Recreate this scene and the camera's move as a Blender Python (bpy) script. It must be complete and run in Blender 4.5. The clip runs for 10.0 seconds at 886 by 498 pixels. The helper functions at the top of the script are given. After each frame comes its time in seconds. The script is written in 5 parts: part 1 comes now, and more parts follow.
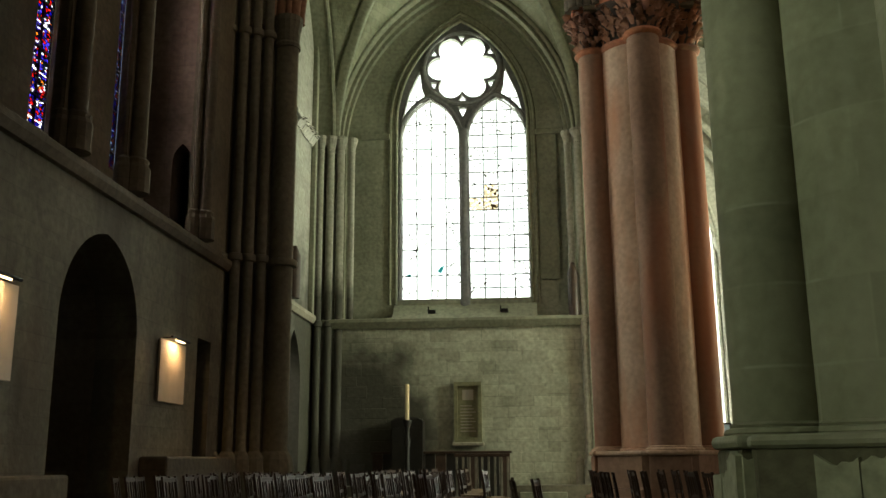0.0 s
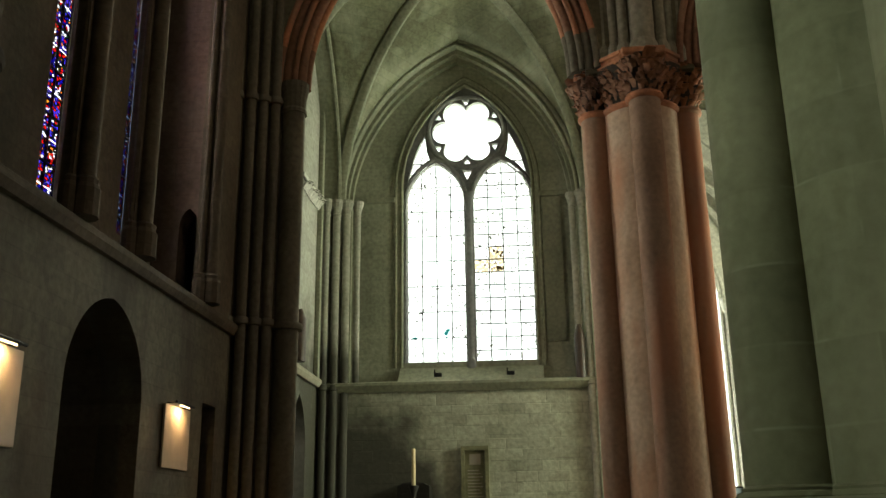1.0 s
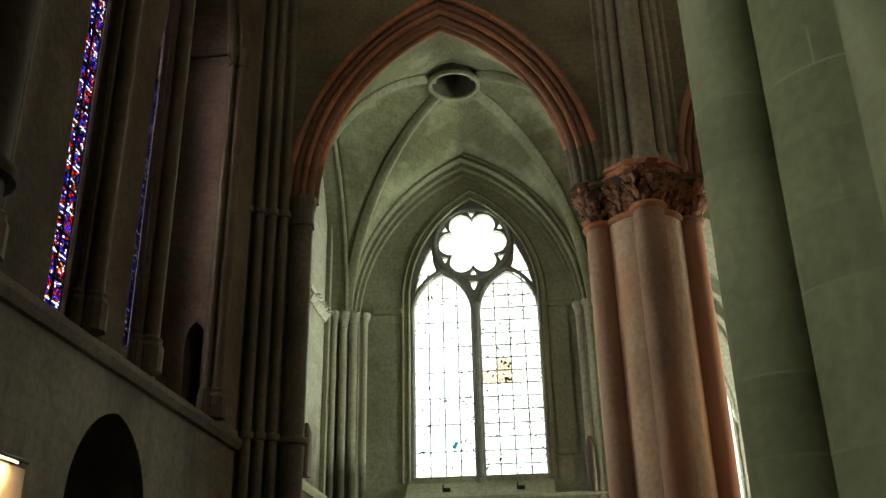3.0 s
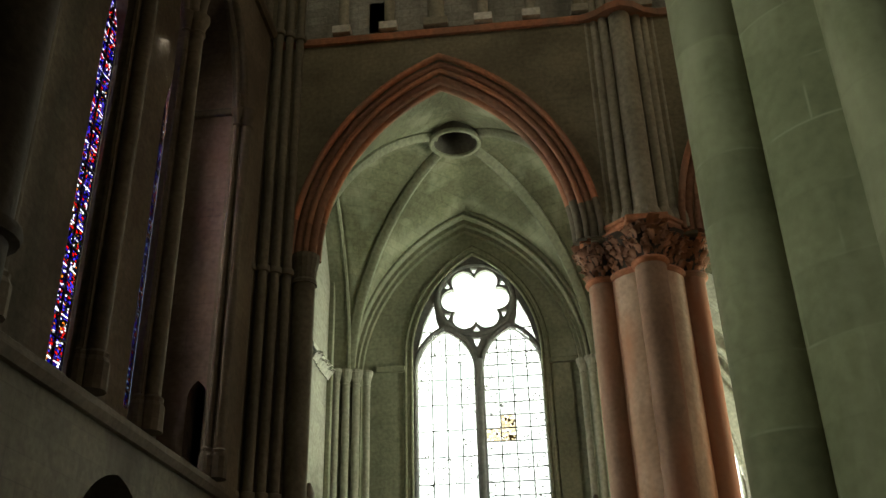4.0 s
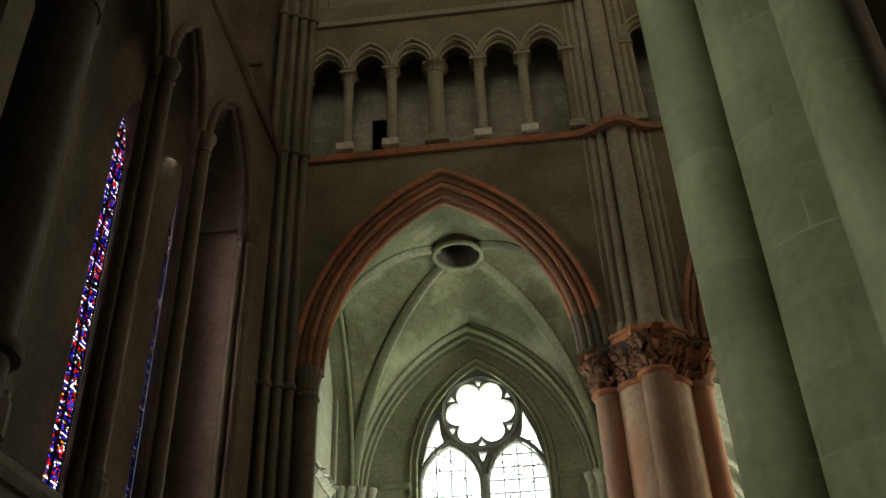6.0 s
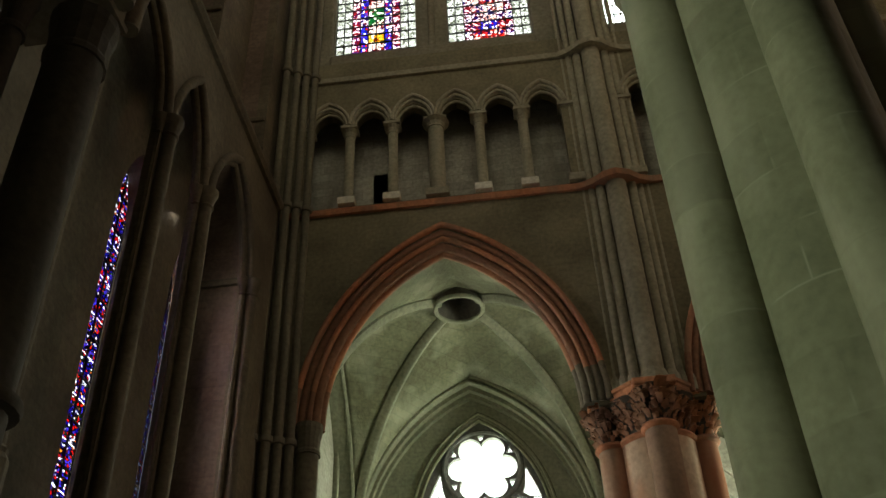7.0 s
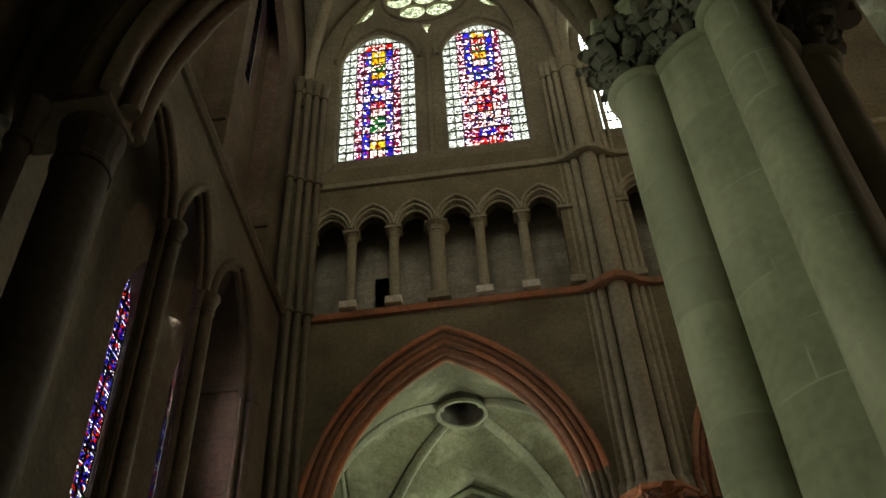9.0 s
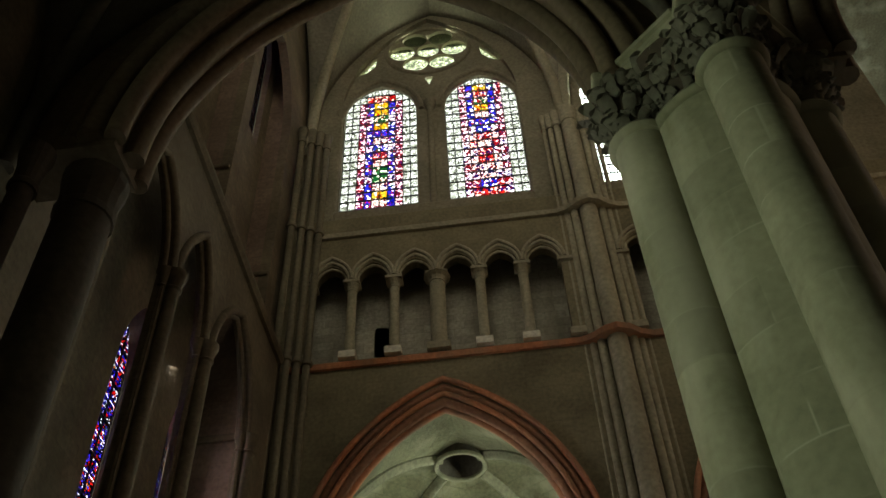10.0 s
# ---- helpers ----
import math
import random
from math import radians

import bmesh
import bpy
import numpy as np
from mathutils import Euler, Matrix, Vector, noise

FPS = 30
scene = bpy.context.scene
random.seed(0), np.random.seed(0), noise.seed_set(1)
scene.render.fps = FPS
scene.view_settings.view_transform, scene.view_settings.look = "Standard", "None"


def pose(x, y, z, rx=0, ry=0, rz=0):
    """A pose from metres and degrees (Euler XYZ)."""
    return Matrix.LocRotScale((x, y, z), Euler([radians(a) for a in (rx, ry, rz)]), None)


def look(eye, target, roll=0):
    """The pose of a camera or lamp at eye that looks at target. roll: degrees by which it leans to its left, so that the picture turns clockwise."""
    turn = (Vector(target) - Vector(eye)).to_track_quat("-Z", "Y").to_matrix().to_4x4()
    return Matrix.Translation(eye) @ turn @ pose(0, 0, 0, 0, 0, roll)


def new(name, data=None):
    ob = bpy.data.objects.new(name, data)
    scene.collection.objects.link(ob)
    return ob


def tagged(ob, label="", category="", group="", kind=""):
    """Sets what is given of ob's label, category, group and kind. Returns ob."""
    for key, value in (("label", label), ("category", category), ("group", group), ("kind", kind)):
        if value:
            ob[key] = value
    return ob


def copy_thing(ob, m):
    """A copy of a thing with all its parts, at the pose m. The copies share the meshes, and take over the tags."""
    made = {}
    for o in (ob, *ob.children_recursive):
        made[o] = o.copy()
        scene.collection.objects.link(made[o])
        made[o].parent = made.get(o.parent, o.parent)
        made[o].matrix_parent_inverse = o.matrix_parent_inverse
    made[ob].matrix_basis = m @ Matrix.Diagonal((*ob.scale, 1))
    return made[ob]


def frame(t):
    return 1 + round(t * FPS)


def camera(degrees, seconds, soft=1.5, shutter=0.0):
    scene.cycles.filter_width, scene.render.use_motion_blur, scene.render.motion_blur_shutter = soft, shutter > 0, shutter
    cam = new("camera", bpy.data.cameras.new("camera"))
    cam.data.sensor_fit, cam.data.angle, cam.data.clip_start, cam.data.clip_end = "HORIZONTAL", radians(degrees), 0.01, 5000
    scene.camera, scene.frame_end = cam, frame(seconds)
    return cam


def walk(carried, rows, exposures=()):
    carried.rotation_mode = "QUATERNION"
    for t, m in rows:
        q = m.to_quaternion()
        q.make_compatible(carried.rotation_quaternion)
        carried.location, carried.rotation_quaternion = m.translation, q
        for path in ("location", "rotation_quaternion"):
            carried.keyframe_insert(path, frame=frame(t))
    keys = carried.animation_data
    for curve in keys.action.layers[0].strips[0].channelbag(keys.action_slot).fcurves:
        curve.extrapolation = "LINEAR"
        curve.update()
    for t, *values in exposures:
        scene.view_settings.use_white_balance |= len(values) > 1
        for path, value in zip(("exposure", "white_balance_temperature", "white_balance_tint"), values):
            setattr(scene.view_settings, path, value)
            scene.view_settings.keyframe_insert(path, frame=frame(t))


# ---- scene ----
cam = camera(51.10, 10.0)
PATH = [
    (0.0, 0.000, 0.000, 1.200, 102.839, 0.450, 4.803),
    (0.5, 0.000, 0.000, 1.200, 105.172, 0.581, 5.033),
    (1.0, 0.000, 0.000, 1.200, 106.690, 0.738, 5.238),
    (1.5, 0.000, 0.000, 1.200, 108.297, 0.754, 5.422),
    (2.0, 0.000, 0.000, 1.200, 109.911, 0.775, 5.546),
    (2.5, 0.000, 0.000, 1.200, 111.728, 0.941, 5.688),
    (4.0, 0.000, 0.000, 1.200, 117.052, 1.401, 6.129),
    (4.5, 0.000, 0.000, 1.200, 118.827, 1.555, 6.313),
    (5.0, 0.000, 0.000, 1.200, 120.713, 1.661, 6.431),
    (5.5, 0.000, 0.000, 1.200, 122.383, 1.797, 6.552),
    (7.0, 0.000, 0.000, 1.200, 127.301, 2.039, 6.845),
    (7.5, 0.000, 0.000, 1.200, 128.972, 2.130, 6.977),
    (8.0, 0.000, 0.000, 1.200, 130.486, 2.243, 7.094),
    (8.5, 0.000, 0.000, 1.200, 132.156, 2.373, 7.238),
    (9.0, 0.000, 0.000, 1.200, 133.697, 2.346, 7.227),
    (9.5, 0.000, 0.000, 1.200, 135.317, 2.139, 7.023),
    (10.0, 0.000, 0.000, 1.200, 136.786, 1.922, 6.849),
]
walk(cam, [(t, pose(*r)) for t, *r in PATH])

# ---------- world and lights ----------
world = bpy.data.worlds.new("world")
scene.world = world
world.use_nodes = True
wn = world.node_tree.nodes
sky = wn.new("ShaderNodeTexSky")
sky.sky_type, sky.sun_disc = "NISHITA", False
sky.sun_elevation, sky.sun_rotation = radians(40), radians(160)
world.node_tree.links.new(sky.outputs[0], wn["Background"].inputs[0])
wn["Background"].inputs[1].default_value = 0.1


def skylight(name, loc, aim, width, height, watts, color):
    """An area lamp, mostly daylight that stands outside a window's glazing."""
    data = bpy.data.lights.new(name, "AREA")
    data.shape, data.size, data.size_y, data.energy, data.color = "RECTANGLE", width, height, watts, color
    ob = new(name, data)
    ob.matrix_world = look(loc, aim)
    return ob


DAY = (0.95, 1.0, 0.66)
BACK_Y = 28.3
skylight("skylight_aisle", (-1.65, 29.6, 10.8), (-1.65, 20, 9.0), 5.0, 10.5, 1350, DAY)
skylight("skylight_right_bay", (7.5, 34.3, 6.8), (7.6, 20, 9.0), 5.0, 12.0, 4500, (1.0, 0.95, 0.8))
skylight("skylight_clerestory", (-1.95, 22.3, 31.0), (-1.95, 10, 27.0), 7.5, 12.0, 2600, DAY)
skylight("skylight_clerestory_right", (6.5, 22.3, 31.0), (5.0, 10, 27.0), 6.0, 12.0, 2600, DAY)
skylight("skylight_lancets", (-9.4, 16.0, 12.0), (3.0, 20.4, 5.0), 2.4, 7.0, 1150, (1.0, 0.93, 0.76))
skylight("skylight_left_clerestory", (-9.3, 13.4, 29.0), (0, 13.4, 29.0), 7.0, 10.0, 150, (0.9, 0.92, 1.0))
skylight("skylight_near_end", (-8.6, 3.0, 7.8), (3.0, 5.4, 3.4), 3.0, 4.4, 600, DAY)
# Lamp of an unseen window, added to light the rosy pier's left side.
skylight("added_light_aisle_side", (-7.5, 22.6, 8.7), (3.0, 21.2, 5.5), 1.5, 5.4, 520, (1.0, 0.93, 0.76))
# Lamp added beyond view to brighten the aisle's back wall.
skylight("added_light_choir_aisle", (15.2, 23.0, 7.2), (0, 25.4, 5.5), 4.2, 6.5, 2900, (0.94, 1.0, 0.73))
# Opposite clerestory is unseen; its two lamps are added for the upper arcade.
skylight("skylight_south_clerestory", (-1.8, 5.6, 31.0), (-1.9, 20.0, 27.0), 5.5, 10.0, 460, (1.0, 0.9, 0.64))
skylight("skylight_south_clerestory", (7.0, 5.6, 31.0), (4.5, 20.0, 27.0), 5.5, 10.0, 260, (1.0, 0.9, 0.64))
# Not daylight: warm fill added for unseen lamps in the choir.
skylight("warm_fill_choir", (24.0, 13.5, 16.0), (0, 15.0, 12.0), 9.0, 14.0, 560, (1.0, 0.62, 0.3))

# ---------- materials ----------


def nodes_of(name):
    m = bpy.data.materials.new(name)
    m.use_nodes = True
    return m, m.node_tree.nodes, m.node_tree.links


def ramp(n, stops):
    r = n.new("ShaderNodeValToRGB")
    while len(r.color_ramp.elements) < len(stops):
        r.color_ramp.elements.new(0.5)
    for e, (p, c) in zip(r.color_ramp.elements, stops):
        e.position, e.color = p, (*c, 1)
    return r


def stone(name, dark, light, stain=None, stain_from=0.55, rough=0.88, courses=None, grain=0.35, bump=0.35):
    """Limestone: patches, fine grain, stains; courses: (block width, block height, axis) for faint jointing."""
    m, n, l = nodes_of(name)
    b = n["Principled BSDF"]
    b.inputs["Roughness"].default_value = rough
    geo = n.new("ShaderNodeNewGeometry")
    big = n.new("ShaderNodeTexNoise")
    big.inputs["Scale"].default_value, big.inputs["Detail"].default_value = 0.55, 5
    fine = n.new("ShaderNodeTexNoise")
    fine.inputs["Scale"].default_value, fine.inputs["Detail"].default_value = 9.0, 8
    for t in (big, fine):
        l.new(geo.outputs["Position"], t.inputs["Vector"])
    rb = ramp(n, [(0.3, dark), (0.7, light)])
    l.new(big.outputs["Fac"], rb.inputs[0])
    rf = ramp(n, [(0.25, (1 - grain,) * 3), (0.75, (1 + grain * 0.4,) * 3)])
    l.new(fine.outputs["Fac"], rf.inputs[0])
    mul = n.new("ShaderNodeMix")
    mul.data_type, mul.blend_type = "RGBA", "MULTIPLY"
    mul.inputs[0].default_value = 1.0
    l.new(rb.outputs[0], mul.inputs[6])
    l.new(rf.outputs[0], mul.inputs[7])
    out = mul.outputs[2]
    height = fine.outputs["Fac"]
    if stain:
        ns = n.new("ShaderNodeTexNoise")
        ns.inputs["Scale"].default_value, ns.inputs["Detail"].default_value = 0.9, 6
        mp = n.new("ShaderNodeMapping")
        mp.inputs["Scale"].default_value = (1, 1, 0.25)
        mp.inputs["Location"].default_value = (3.1, 7.7, 1.3)
        l.new(geo.outputs["Position"], mp.inputs[0])
        l.new(mp.outputs[0], ns.inputs["Vector"])
        rs = ramp(n, [(stain_from - 0.12, (0, 0, 0)), (stain_from + 0.1, (1, 1, 1))])
        l.new(ns.outputs["Fac"], rs.inputs[0])
        mx = n.new("ShaderNodeMix")
        mx.data_type = "RGBA"
        l.new(rs.outputs[0], mx.inputs[0])
        l.new(out, mx.inputs[6])
        mx.inputs[7].default_value = (*stain, 1)
        out = mx.outputs[2]
    if courses:
        w, h, axis, strength = courses
        br = n.new("ShaderNodeTexBrick")
        br.inputs["Scale"].default_value = 1.0
        br.inputs["Brick Width"].default_value, br.inputs["Row Height"].default_value = w, h
        br.inputs["Mortar Size"].default_value, br.inputs["Mortar Smooth"].default_value = 0.012, 0.6
        br.inputs["Color1"].default_value, br.inputs["Color2"].default_value = (0.72, 0.72, 0.70, 1), (1.08, 1.08, 1.06, 1)
        br.inputs["Mortar"].default_value = (0.6, 0.6, 0.58, 1)
        sep = n.new("ShaderNodeSeparateXYZ")
        com = n.new("ShaderNodeCombineXYZ")
        l.new(geo.outputs["Position"], sep.inputs[0])
        l.new(sep.outputs[0 if axis == "x" else 1], com.inputs[0])
        l.new(sep.outputs[2], com.inputs[1])
        l.new(com.outputs[0], br.inputs["Vector"])
        mc = n.new("ShaderNodeMix")
        mc.data_type, mc.blend_type = "RGBA", "MULTIPLY"
        mc.inputs[0].default_value = strength
        l.new(out, mc.inputs[6])
        l.new(br.outputs["Color"], mc.inputs[7])
        out = mc.outputs[2]
    l.new(out, b.inputs["Base Color"])
    bp = n.new("ShaderNodeBump")
    bp.inputs["Strength"].default_value, bp.inputs["Distance"].default_value = bump, 0.03
    l.new(height, bp.inputs["Height"])
    l.new(bp.outputs[0], b.inputs["Normal"])
    return m


def plain(name, color, rough=0.6, metal=0.0, vary=0.3, scale=6.0):
    m, n, l = nodes_of(name)
    b = n["Principled BSDF"]
    b.inputs["Roughness"].default_value, b.inputs["Metallic"].default_value = rough, metal
    t = n.new("ShaderNodeTexNoise")
    t.inputs["Scale"].default_value, t.inputs["Detail"].default_value = scale, 6
    geo = n.new("ShaderNodeNewGeometry")
    l.new(geo.outputs["Position"], t.inputs["Vector"])
    r = ramp(n, [(0.3, tuple(c * (1 - vary) for c in color)), (0.7, tuple(min(1, c * (1 + vary)) for c in color))])
    l.new(t.outputs["Fac"], r.inputs[0])
    l.new(r.outputs[0], b.inputs["Base Color"])
    bp = n.new("ShaderNodeBump")
    bp.inputs["Strength"].default_value, bp.inputs["Distance"].default_value = 0.2, 0.01
    l.new(t.outputs["Fac"], bp.inputs["Height"])
    l.new(bp.outputs[0], b.inputs["Normal"])
    return m


def glass(name, stops, scale=6.0, lead_tone=0.05, lead_width=0.05, stretch=(1, 1, 1)):
    """Window glass of small leaded pieces: light passes through, tinted piece by piece."""
    m, n, l = nodes_of(name)
    n.remove(n["Principled BSDF"])
    out = n["Material Output"]
    geo = n.new("ShaderNodeNewGeometry")
    v = n.new("ShaderNodeTexVoronoi")
    v.inputs["Scale"].default_value = scale
    mp = n.new("ShaderNodeMapping")
    mp.inputs["Scale"].default_value = stretch
    l.new(geo.outputs["Position"], mp.inputs[0])
    l.new(mp.outputs[0], v.inputs["Vector"])
    e = n.new("ShaderNodeTexVoronoi")
    e.feature = "DISTANCE_TO_EDGE"
    e.inputs["Scale"].default_value = scale
    l.new(mp.outputs[0], e.inputs["Vector"])
    sep = n.new("ShaderNodeSeparateColor")
    l.new(v.outputs["Color"], sep.inputs[0])
    r = ramp(n, stops)
    r.color_ramp.interpolation = "CONSTANT"
    l.new(sep.outputs[0], r.inputs[0])
    lead = ramp(n, [(lead_width * 0.6, (lead_tone,) * 3), (lead_width * 1.3, (1, 1, 1))])
    l.new(e.outputs["Distance"], lead.inputs[0])
    mul = n.new("ShaderNodeMix")
    mul.data_type, mul.blend_type = "RGBA", "MULTIPLY"
    mul.inputs[0].default_value = 1.0
    l.new(r.outputs[0], mul.inputs[6])
    l.new(lead.outputs[0], mul.inputs[7])
    tr = n.new("ShaderNodeBsdfTransparent")
    l.new(mul.outputs[2], tr.inputs[0])
    gl = n.new("ShaderNodeBsdfGlossy")
    gl.inputs["Roughness"].default_value = 0.15
    mix = n.new("ShaderNodeMixShader")
    mix.inputs[0].default_value = 0.04
    l.new(tr.outputs[0], mix.inputs[1])
    l.new(gl.outputs[0], mix.inputs[2])
    l.new(mix.outputs[0], out.inputs[0])
    return m


def drum_stone(name, dark, light, mortar, stain, stain_from, joint=0.55):
    """Pier stone in drums: pale broken mortar joints round the shaft."""
    m = stone(name, dark, light, stain, stain_from, grain=0.2, bump=0.2)
    n, l = m.node_tree.nodes, m.node_tree.links
    b = n["Principled BSDF"]
    base = b.inputs["Base Color"].links[0].from_socket
    tc = n.new("ShaderNodeTexCoord")
    sep = n.new("ShaderNodeSeparateXYZ")
    l.new(tc.outputs["Object"], sep.inputs[0])
    ang = n.new("ShaderNodeMath")
    ang.operation = "ARCTAN2"
    l.new(sep.outputs[1], ang.inputs[0])
    l.new(sep.outputs[0], ang.inputs[1])
    com = n.new("ShaderNodeCombineXYZ")
    l.new(ang.outputs[0], com.inputs[0])
    l.new(sep.outputs[2], com.inputs[1])
    br = n.new("ShaderNodeTexBrick")
    br.inputs["Scale"].default_value = 1.0
    br.inputs["Brick Width"].default_value, br.inputs["Row Height"].default_value = 1.1, joint
    br.inputs["Mortar Size"].default_value, br.inputs["Mortar Smooth"].default_value = 0.02, 1.0
    br.inputs["Color1"].default_value, br.inputs["Color2"].default_value = (0.8, 0.8, 0.8, 1), (1.12, 1.12, 1.12, 1)
    br.inputs["Mortar"].default_value = (1.0, 1.0, 1.0, 1)
    l.new(com.outputs[0], br.inputs["Vector"])
    tone = n.new("ShaderNodeMix")
    tone.data_type, tone.blend_type = "RGBA", "MULTIPLY"
    tone.inputs[0].default_value = 0.8
    l.new(base, tone.inputs[6])
    l.new(br.outputs["Color"], tone.inputs[7])
    patch = n.new("ShaderNodeTexNoise")
    patch.inputs["Scale"].default_value, patch.inputs["Detail"].default_value = 1.7, 4
    l.new(tc.outputs["Object"], patch.inputs["Vector"])
    keep = ramp(n, [(0.5, (0, 0, 0)), (0.62, (1, 1, 1))])
    l.new(patch.outputs["Fac"], keep.inputs[0])
    amount = n.new("ShaderNodeMath")
    amount.operation = "MULTIPLY"
    l.new(br.outputs["Fac"], amount.inputs[0])
    l.new(keep.outputs[0], amount.inputs[1])
    mx = n.new("ShaderNodeMix")
    mx.data_type = "RGBA"
    l.new(amount.outputs[0], mx.inputs[0])
    l.new(tone.outputs[2], mx.inputs[6])
    mx.inputs[7].default_value = (*mortar, 1)
    l.new(mx.outputs[2], b.inputs["Base Color"])
    return m


STONE = stone("limestone", (0.27, 0.25, 0.185), (0.38, 0.355, 0.27))
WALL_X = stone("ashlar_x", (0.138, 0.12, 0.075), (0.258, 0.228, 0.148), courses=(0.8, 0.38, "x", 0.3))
# The end wall's shade is put into this darker ashlar.
WALL_Y = stone("shaded_ashlar_y", (0.085, 0.066, 0.043), (0.172, 0.138, 0.094), courses=(0.75, 0.36, "y", 0.45))
VAULT = stone("vault_rubble", (0.105, 0.106, 0.062), (0.2, 0.2, 0.122), courses=(0.5, 0.2, "x", 0.5), stain=(0.31, 0.315, 0.23), stain_from=0.62, bump=0.9)
AISLE_WALL = stone("greenish_ashlar", (0.21, 0.215, 0.155), (0.34, 0.345, 0.26), courses=(0.8, 0.38, "x", 0.35))
AISLE_STONE = stone("greenish_limestone", (0.165, 0.17, 0.115), (0.285, 0.288, 0.21))
PIER = drum_stone("pier_stone", (0.22, 0.222, 0.155), (0.385, 0.38, 0.28), (0.37, 0.365, 0.28), (0.47, 0.455, 0.37), 0.6, 0.62)
RED = stone("red_ochre_stone", (0.42, 0.15, 0.072), (0.6, 0.265, 0.14), stain=(0.22, 0.14, 0.095), stain_from=0.56)
RUSSET = stone("russet_stone", (0.2, 0.095, 0.055), (0.3, 0.15, 0.09))
ROSY = stone("rosy_pier_stone", (0.44, 0.3, 0.2), (0.6, 0.47, 0.35), stain=(0.5, 0.23, 0.12), stain_from=0.6, grain=0.25, bump=0.2)
# Browner copy of ROSY that paints in the shafts' shaded fronts.
ROSY_SHAFT = stone("brown_shaded_rosy_stone", (0.25, 0.155, 0.1), (0.37, 0.25, 0.175), stain=(0.36, 0.14, 0.07), stain_from=0.58, grain=0.25, bump=0.2)
WALL_BACK = stone("ashlar_back", (0.26, 0.265, 0.2), (0.42, 0.425, 0.34), courses=(0.72, 0.34, "x", 0.8))


def add_soot_and_shade(m, centre, reach, tone):
    """Cloudy dark blot: candle smoke on the back wall, painted shade in the aisle."""
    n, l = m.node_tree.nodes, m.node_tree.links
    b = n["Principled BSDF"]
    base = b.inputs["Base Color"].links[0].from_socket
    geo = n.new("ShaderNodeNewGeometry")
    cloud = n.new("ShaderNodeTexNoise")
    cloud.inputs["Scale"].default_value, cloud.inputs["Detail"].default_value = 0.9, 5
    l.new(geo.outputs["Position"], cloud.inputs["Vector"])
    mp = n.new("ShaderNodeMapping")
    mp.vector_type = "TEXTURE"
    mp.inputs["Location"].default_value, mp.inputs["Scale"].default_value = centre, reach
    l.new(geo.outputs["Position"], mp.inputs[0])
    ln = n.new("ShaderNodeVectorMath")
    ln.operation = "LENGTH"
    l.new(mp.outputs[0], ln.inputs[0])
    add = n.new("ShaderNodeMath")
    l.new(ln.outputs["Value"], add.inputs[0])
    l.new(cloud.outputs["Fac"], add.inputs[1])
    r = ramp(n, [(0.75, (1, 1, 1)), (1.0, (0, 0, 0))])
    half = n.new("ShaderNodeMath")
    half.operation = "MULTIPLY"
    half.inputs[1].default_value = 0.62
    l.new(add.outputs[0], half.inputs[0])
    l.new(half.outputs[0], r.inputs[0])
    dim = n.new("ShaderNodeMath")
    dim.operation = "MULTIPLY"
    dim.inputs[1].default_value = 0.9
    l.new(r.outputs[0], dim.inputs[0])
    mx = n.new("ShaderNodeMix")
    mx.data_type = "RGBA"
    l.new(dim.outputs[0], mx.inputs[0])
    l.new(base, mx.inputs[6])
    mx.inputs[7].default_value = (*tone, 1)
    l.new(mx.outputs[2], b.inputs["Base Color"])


WALL_BLOCK = stone("ashlar_block", (0.3, 0.305, 0.235), (0.42, 0.425, 0.34))
_bn, _bl = WALL_BLOCK.node_tree.nodes, WALL_BLOCK.node_tree.links
_bb = _bn["Principled BSDF"]
_info = _bn.new("ShaderNodeObjectInfo")
_tone = ramp(_bn, [(0.0, (0.78, 0.78, 0.76)), (0.3, (0.93, 0.93, 0.91)), (1.0, (1.08, 1.07, 1.04))])
_bl.new(_info.outputs["Random"], _tone.inputs[0])
_bm = _bn.new("ShaderNodeMix")
_bm.data_type, _bm.blend_type = "RGBA", "MULTIPLY"
_bm.inputs[0].default_value = 1.0
_bl.new(_bb.inputs["Base Color"].links[0].from_socket, _bm.inputs[6])
_bl.new(_tone.outputs[0], _bm.inputs[7])
_bl.new(_bm.outputs[2], _bb.inputs["Base Color"])
add_soot_and_shade(WALL_BLOCK, (-4.7, 27.3, 1.7), (2.6, 2.0, 2.9), (0.035, 0.031, 0.023))
add_soot_and_shade(WALL_BACK, (-4.7, 27.3, 1.7), (2.6, 2.0, 2.9), (0.035, 0.031, 0.023))
RUBBLE = stone("rubble_masonry", (0.3, 0.29, 0.24), (0.5, 0.48, 0.42), courses=(0.62, 0.3, "x", 0.7), stain=(0.17, 0.16, 0.13), stain_from=0.6, bump=0.8)
LIMEWASH = stone("limewashed_stone", (0.62, 0.6, 0.52), (0.78, 0.76, 0.68))
OLIVE = stone("olive_stained_stone", (0.13, 0.125, 0.065), (0.22, 0.21, 0.12))
PALE = stone("pale_stone", (0.5, 0.49, 0.44), (0.6, 0.59, 0.53))
LEAFY = stone("leafy_stone", (0.16, 0.085, 0.055), (0.36, 0.19, 0.115), stain=(0.5, 0.2, 0.09), stain_from=0.57)
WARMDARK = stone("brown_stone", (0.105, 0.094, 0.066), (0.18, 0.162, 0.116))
WALL_LOW = stone("olive_ashlar", (0.13, 0.118, 0.084), (0.21, 0.192, 0.142), courses=(0.75, 0.36, "y", 0.5), stain=(0.07, 0.06, 0.045), stain_from=0.6)
